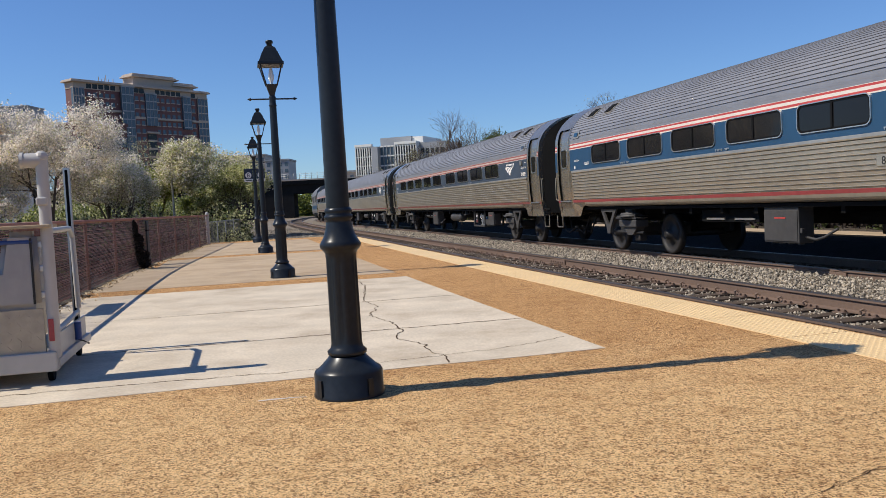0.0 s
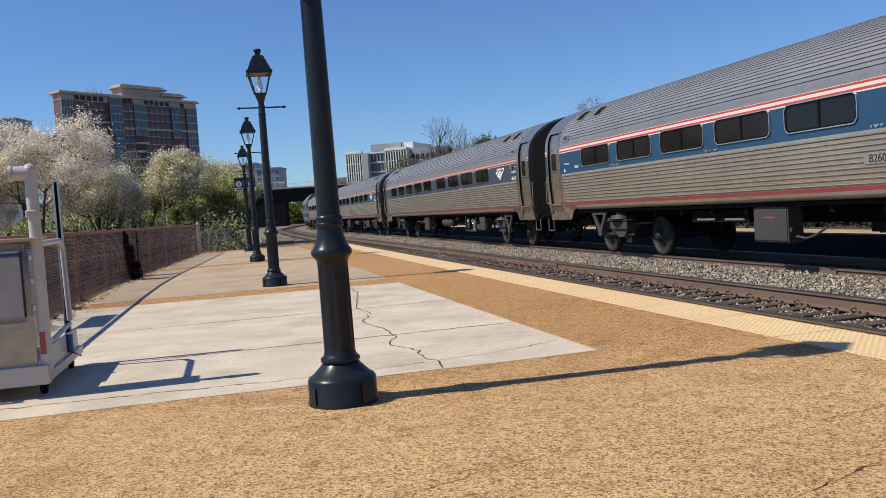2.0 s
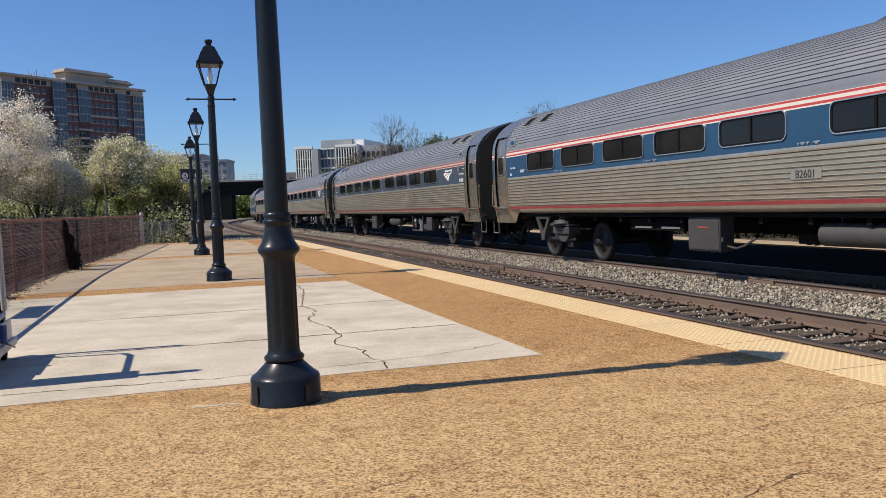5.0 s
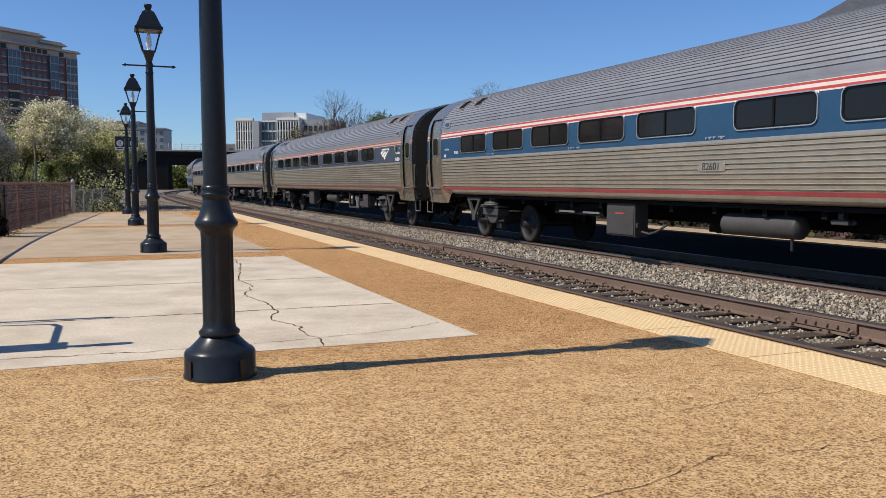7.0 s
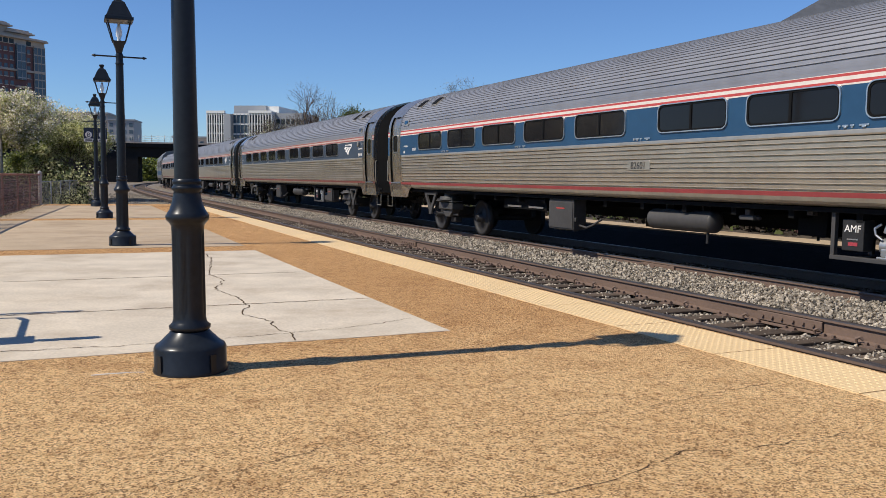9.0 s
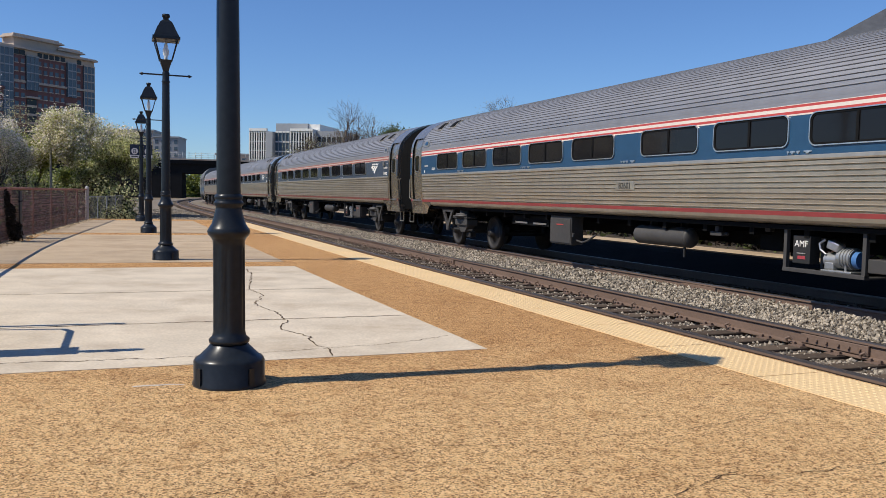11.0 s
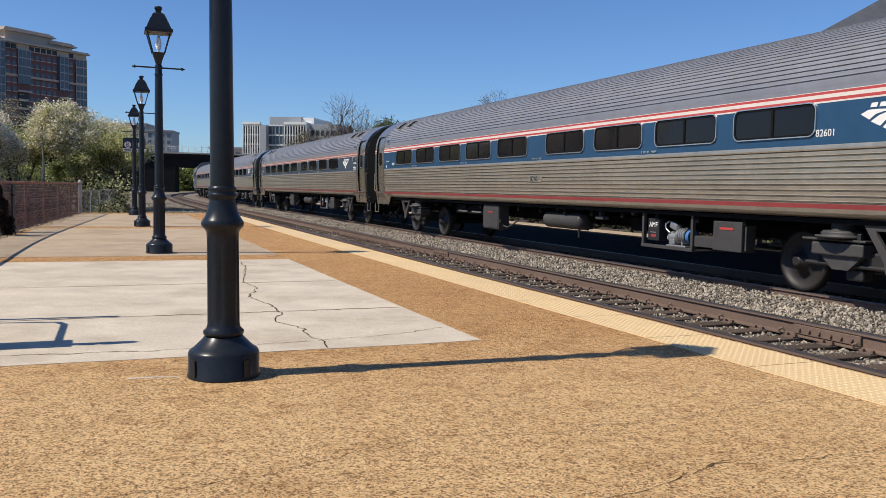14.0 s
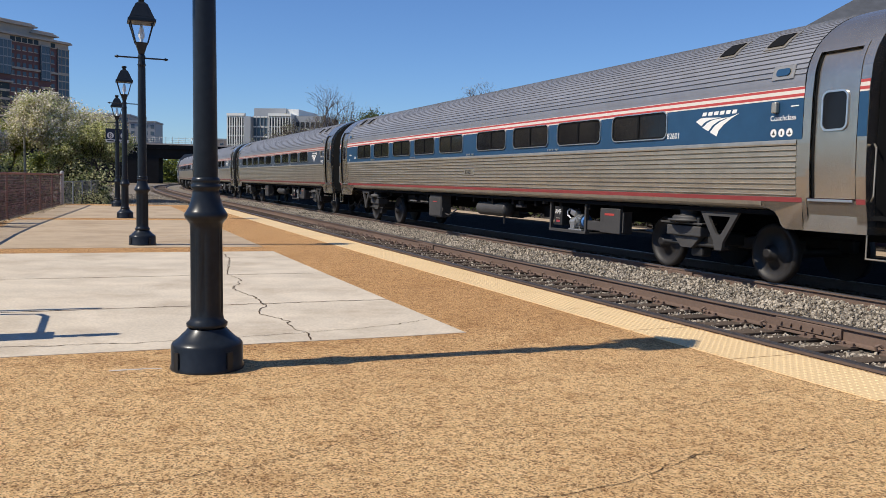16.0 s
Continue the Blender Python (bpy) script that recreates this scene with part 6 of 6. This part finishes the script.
def roadside_lamp(x, y, height, reach, label):
    """A slim pole with a curved arm and a flat head."""
    lp = empty("roadside_lamp", pose(x, y, G), label, "street lamp")
    part("pole", rod(bmesh.new(), (0, 0, 0), (0, 0, height - 0.3), 0.09, 0.05), M_GALV, lp)
    part("arm", tube(bmesh.new(), [Vector((0, 0, height - 0.35)), Vector((-reach * 0.3, 0, height)), Vector((-reach, 0, height + 0.1))], 0.035, 6), M_GALV, lp)
    part("lamp_head", box(bmesh.new(), -reach - 0.5, -reach, -0.14, 0.14, height + 0.03, height + 0.15, 0.04), M_LIFT, lp)
    return lp


roadside_lamp(-17.1, 50.0, 5.0, 0.35, "slim grey roadside lamp among the trees")
roadside_lamp(-10.5, 150.0, 10.8, 1.3, "slim grey roadside lamp before the office building")


# ---- road bridge over the tracks ----
def bridge():
    b = empty("road_bridge", pose(-36.0, 218.0, 0.0, 0, 0, 6), "concrete road bridge over the tracks, shade and weathering in its dark colour", "bridge")
    bm = bmesh.new()
    box(bm, -70, 130, -6, 6, 8.0, 9.0)
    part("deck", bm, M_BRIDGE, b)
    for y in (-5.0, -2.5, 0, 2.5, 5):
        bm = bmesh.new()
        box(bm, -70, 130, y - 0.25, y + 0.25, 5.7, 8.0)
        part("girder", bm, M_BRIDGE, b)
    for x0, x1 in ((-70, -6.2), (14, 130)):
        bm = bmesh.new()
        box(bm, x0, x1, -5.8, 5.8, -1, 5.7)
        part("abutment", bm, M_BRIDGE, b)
    bm = bmesh.new()
    box(bm, -70, 130, -6.2, -5.9, 8.9, 9.25)
    part("parapet", bm, M_LIME, b)
    bm = bmesh.new()
    for x in np.arange(-30, 60, 1.5):
        tube(bm, [Vector((x, -6, 9.2)), Vector((x, -6, 10.5)), Vector((x, -5.6, 10.9))], 0.05, 4)
    for z in (9.6, 10.1, 10.6):
        rod(bm, (-30, -6, z), (60, -6, z), 0.03, seg=4)
    part("railing", bm, M_GALV, b)
    part("signal_mast", rod(bmesh.new(), (-9.0, -5.5, 9.0), (-9.0, -5.5, 15.5), 0.09, 0.05, seg=6), M_GALV, b)
    return b


bridge()


# ---- distant buildings ----
def apartment_block():
    """A long brick facade that recedes to the right; local x along it, y away from the viewer."""
    H, L = 52.5, 59.8
    blk = empty("apartment_building", pose(-136.4, 300.0, 0, 0, 0, 56), "large dark red brick apartment building with limestone bands", "building")
    bm = bmesh.new()
    box(bm, 0.3, L, 0, 5, -2, H - 3.1)
    box(bm, 19.0, 29.5, -0.5, 0.5, -2, H - 3.1)
    part("wall", bm, M_BRICK, blk)
    part("end_wall", box(bmesh.new(), L, L + 3.0, 3.0, 9.0, -2, 40.0), M_BRICK, blk)
    # limestone top storey with deep square windows
    part("top_storey", box(bmesh.new(), 0.1, L + 0.1, -0.25, 5, H - 3.1, H - 0.9), M_LIME, blk)
    bm = bmesh.new()
    box(bm, -1.2, L + 0.9, -1.6, 5.6, H - 0.9, H - 0.35, 0.1)
    box(bm, -0.8, L + 0.6, -1.1, 5.3, H - 0.35, H + 0.1, 0.1)
    part("cornice", bm, M_LIME, blk)
    for x0, x1, y1, z0, z1 in ((27.0, 46.0, 9, H, H + 3.6), (46.0, 55.5, 8, H, H + 1.6)):
        ph = part("penthouse", box(bmesh.new(), x0, x1, 2.5, y1, z0, z1), M_LIME, blk)
        for k, (o, z) in enumerate(((1.4, z1), (0.7, z1 + 0.55), (0.0, z1 + 1.1))):
            part("eave", box(bmesh.new(), x0 - o, x1 + o, 2.5 - o, y1, z, z + 0.5, 0.08), M_LIME, ph)
    for x0, x1, z in ((0.1, 24.3, 41.6), (24.3, L, 39.6)):
        part("band_course", box(bmesh.new(), x0, x1 + 0.1, -0.75 if x0 < 1 else -0.6, 0, z, z + 0.75, 0.08), M_LIME, blk)
    for x, h in ((12.0, 2.2), (13.1, 1.3), (14.3, 2.0), (15.0, 3.0), (16.0, 1.5), (18.0, 1.8)):
        part("antenna", rod(bmesh.new(), (x, 2, H), (x, 2, H + h), 0.16, seg=5), M_LIME, blk)
    WIN = mesh_of("window", box(bmesh.new(), -0.72, 0.72, 0, 0.3, -0.75, 0.75), M_FACGLASS)
    HEAD_SILL = bmesh.new()
    box(HEAD_SILL, -0.95, 0.95, -0.14, 0.2, -1.05, -0.75)
    SILL = mesh_of("sill", HEAD_SILL, M_LIME)
    BIG = mesh_of("window", box(bmesh.new(), -1.0, 1.0, 0, 0.3, -0.85, 0.85), M_OFFGLASS)
    glazed = ((-0.4, 1.7, 37.0, -1.0), (1.9, 4.2, 37.0, -0.5), (19.0, 24.1, -1, -1.4), (29.7, 34.6, 37.2, -1.0), (47.2, 50.9, 36.5, -1.0), (54.9, L, 0, -0.5))
    for a, b, z0, out in glazed:
        top = H - 3.0 if out > -1.2 else H - 1.2
        bay = part("glazed_bay", box(bmesh.new(), a, b, out, 0.4, z0, top), M_FACGLASS, blk, "bay of blue-green glazing")
        bm = bmesh.new()
        for z in np.arange(top - 3.1, z0, -3.1):
            box(bm, a - 0.08, b + 0.08, out - 0.14, out + 0.04, z, z + 0.4)
        box(bm, a - 0.15, b + 0.15, out - 0.2, 0.3, top - 0.1, top + 0.35)
        n = max(2, int((b - a) / 1.5))
        for i in range(n + 1):
            x = a + (b - a) * i / n
            box(bm, x - 0.08, x + 0.08, out - 0.12, out + 0.04, z0, top)
        part("mullion_grid", bm, M_LIME if a < 1 or a > 54 else M_OFFICEGREY, bay)
        if z0 > 30 and a > 20:
            part("balcony", box(bmesh.new(), a - 0.4, b + 0.4, -1.3, 0.3, z0 - 3.0, z0 - 2.3, 0.06), M_LIME, blk)
            lower = part("glazed_bay", box(bmesh.new(), a + 0.5, b - 0.5, -0.3, 0.3, 4, z0 - 3.2), M_OFFGLASS, blk)
            bm = bmesh.new()
            for z in np.arange(z0 - 6.2, 6, -3.1):
                box(bm, a + 0.4, b - 0.4, -0.45, -0.28, z, z + 0.8)
            part("spandrel", bm, M_LIME, lower)
    for x in np.arange(6.3, L - 5, 2.45):
        if any(a - 0.9 < x < b + 0.9 for a, b, z0, out in glazed):
            continue
        y = -0.56 if 19 < x < 29.5 else -0.06
        link("window", BIG, blk, loc=(x, min(y, -0.29), H - 2.0))
        for z in np.arange(H - 5.0, 12, -3.1):
            if 40.6 < z + 0.3 < 42.4 and x < 24.3:
                continue
            link("sill", SILL, link("window", WIN, blk, loc=(x, y, z)))
    # curved lower wing with finned ribbon glazing
    RW = 13.0
    bm = bmesh.new()
    lathe(bm, [(RW, -2), (RW, 25.0), (RW, 31.5), (RW, 36.2), (RW + 0.5, 36.3), (RW + 0.5, 37.2), (RW - 0.5, 37.2)], 48)
    bmesh.ops.translate(bm, vec=(11.2, 8.0, 0), verts=bm.verts)
    wing = part("round_wing", bm, M_BRICK, blk)
    for z0, z1 in ((24.5, 27.2), (28.2, 32.0), (33.8, 34.4)):
        bm = bmesh.new()
        lathe(bm, [(RW + 0.12, z0), (RW + 0.12, z1)], 48)
        bmesh.ops.translate(bm, vec=(11.2, 8.0, 0), verts=bm.verts)
        rb = part("ribbon_window", bm, M_FACGLASS if z1 - z0 > 1 else M_LIME, wing)
        if z1 - z0 > 1:
            bm = bmesh.new()
            for k in range(60):
                q = 2 * math.pi * k / 60
                rod(bm, (11.2 + (RW + 0.2) * math.cos(q), 8 + (RW + 0.2) * math.sin(q), z0), (11.2 + (RW + 0.2) * math.cos(q), 8 + (RW + 0.2) * math.sin(q), z1), 0.1, seg=4)
            part("fins", bm, M_OFFICEGREY, rb)
    return blk


apartment_block()


def office_block():
    off = empty("office_building", pose(-35.7, 300.0, 0, 0, 0, -18), "white and glass office building beyond the tracks", "building")
    bm = bmesh.new()
    box(bm, 0, 6.2, 0, 20, -2, 22.9)
    box(bm, 15.3, 23.2, 0, 20, -2, 23.6)
    part("white_wing", bm, M_OFFICE, off)
    bm = bmesh.new()
    box(bm, 6.2, 8.6, -0.5, 20, -2, 22.6)
    box(bm, 8.0, 19.8, 4, 25, 22, 25.8)
    box(bm, 23.2, 33, 3, 22, -2, 23.2)
    part("grey_core", bm, M_OFFICEGREY, off)
    bm = bmesh.new()
    box(bm, 19.8, 24.0, 5, 25, 23, 25.6)
    part("roof_house", bm, M_OFFICE, off)
    bm = bmesh.new()
    box(bm, 8.6, 15.3, 2.0, 20, -2, 22.8)
    gl = part("curtain_wall", bm, M_FACGLASS, off, "blue-green glass curtain wall")
    for z in np.arange(2, 23, 3.4):
        part("spandrel", box(bmesh.new(), 8.6, 15.3, 1.7, 2.0, z, z + 0.5), M_OFFICE, gl)
    WIN = mesh_of("window", box(bmesh.new(), -0.31, 0.31, -0.02, 0.2, -1.42, 1.42), M_OFFGLASS)
    for x0, n, w in ((0.0, 7, 6.2), (15.3, 8, 7.9)):
        for i in range(n):
            for z in np.arange(1.6, 22, 3.2):
                link("window", WIN, off, loc=(x0 + w * (i + 0.5) / n, -0.1, z))
        for i in range(n + 1):
            x = x0 + w * i / n
            part("pier", box(bmesh.new(), x - 0.16, x + 0.16, -0.45, -0.02, -2, 23.0), M_OFFICE, off)
        part("roof_edge", box(bmesh.new(), x0 - 0.2, x0 + w + 0.2, -0.6, 0.5, 22.8, 23.7), M_OFFICE, off)
    for i in range(6):
        x = 8.6 + 6.7 * i / 5
        part("mullion", box(bmesh.new(), x - 0.07, x + 0.07, 1.6, 2.0, -2, 22.8), M_OFFICEGREY, gl)
    WIDE = mesh_of("window", box(bmesh.new(), -0.65, 0.65, -0.02, 0.2, -0.9, 0.9), M_OFFGLASS)
    for i in range(5):
        for z in np.arange(3.4, 22, 3.35):
            link("window", WIDE, off, loc=(24.4 + 1.8 * i, 2.95, z))
    return off


office_block()


def plain_block(name, x, y, w, d, h, mat, floors, label):
    b = empty(name, pose(x, y, 0), label, "building")
    bm = bmesh.new()
    box(bm, 0, w, 0, d, -2, h, 0.1)
    part("wall", bm, mat, b)
    bm = bmesh.new()
    box(bm, -0.4, w + 0.4, -0.4, d, h, h + 0.7)
    part("cornice", bm, M_OFFICEGREY, b)
    bm = bmesh.new()
    box(bm, -0.8, 0.8, 0, 0.2, -0.9, 0.9)
    WIN = mesh_of("window", bm, M_FACGLASS)
    for i in range(int(w / 3)):
        for k in range(floors):
            link("window", WIN, b, loc=(1.6 + 3 * i, -0.08, h - 2 - 3.2 * k))


plain_block("brick_building", -52, 330, 14, 15, 15.5, M_LIME, 5, "pale low building behind the bridge")
plain_block("apartment_building", -120, 420, 24, 18, 30, M_LIME, 6, "pale apartment building beyond the trees")
plain_block("office_building", -96, 420, 12, 18, 27, M_OFFICEGREY, 6, "grey glass building beyond the trees")
plain_block("apartment_building", -250, 430, 30, 18, 62, M_OFFICEGREY, 12, "dark tower block beyond the trees")


# ---- station roof behind the train ----
def station_house():
    st = empty("station_house", pose(13.2, 26.0, 0, 0, 0, -15), "station building with a hipped grey shingle roof", "building")
    bm = bmesh.new()
    box(bm, 1.0, 29, -7, 7, -0.1, 4.04)
    part("wall", bm, M_BRICK, st)
    bm = bmesh.new()
    v = [bm.verts.new(q) for q in ((-2, -9.3, 4.04), (32, -9.3, 4.04), (32, 9.3, 4.04), (-2, 9.3, 4.04), (12, 0, 12.3), (20, 0, 12.3))]
    for q in ((0, 1, 5, 4), (1, 2, 5), (2, 3, 4, 5), (3, 0, 4), (3, 2, 1, 0)):
        bm.faces.new([v[i] for i in q])
    bmesh.ops.recalc_face_normals(bm, faces=bm.faces)
    part("roof", bm, M_SHINGLE, st)
    return st


station_house()

motions()
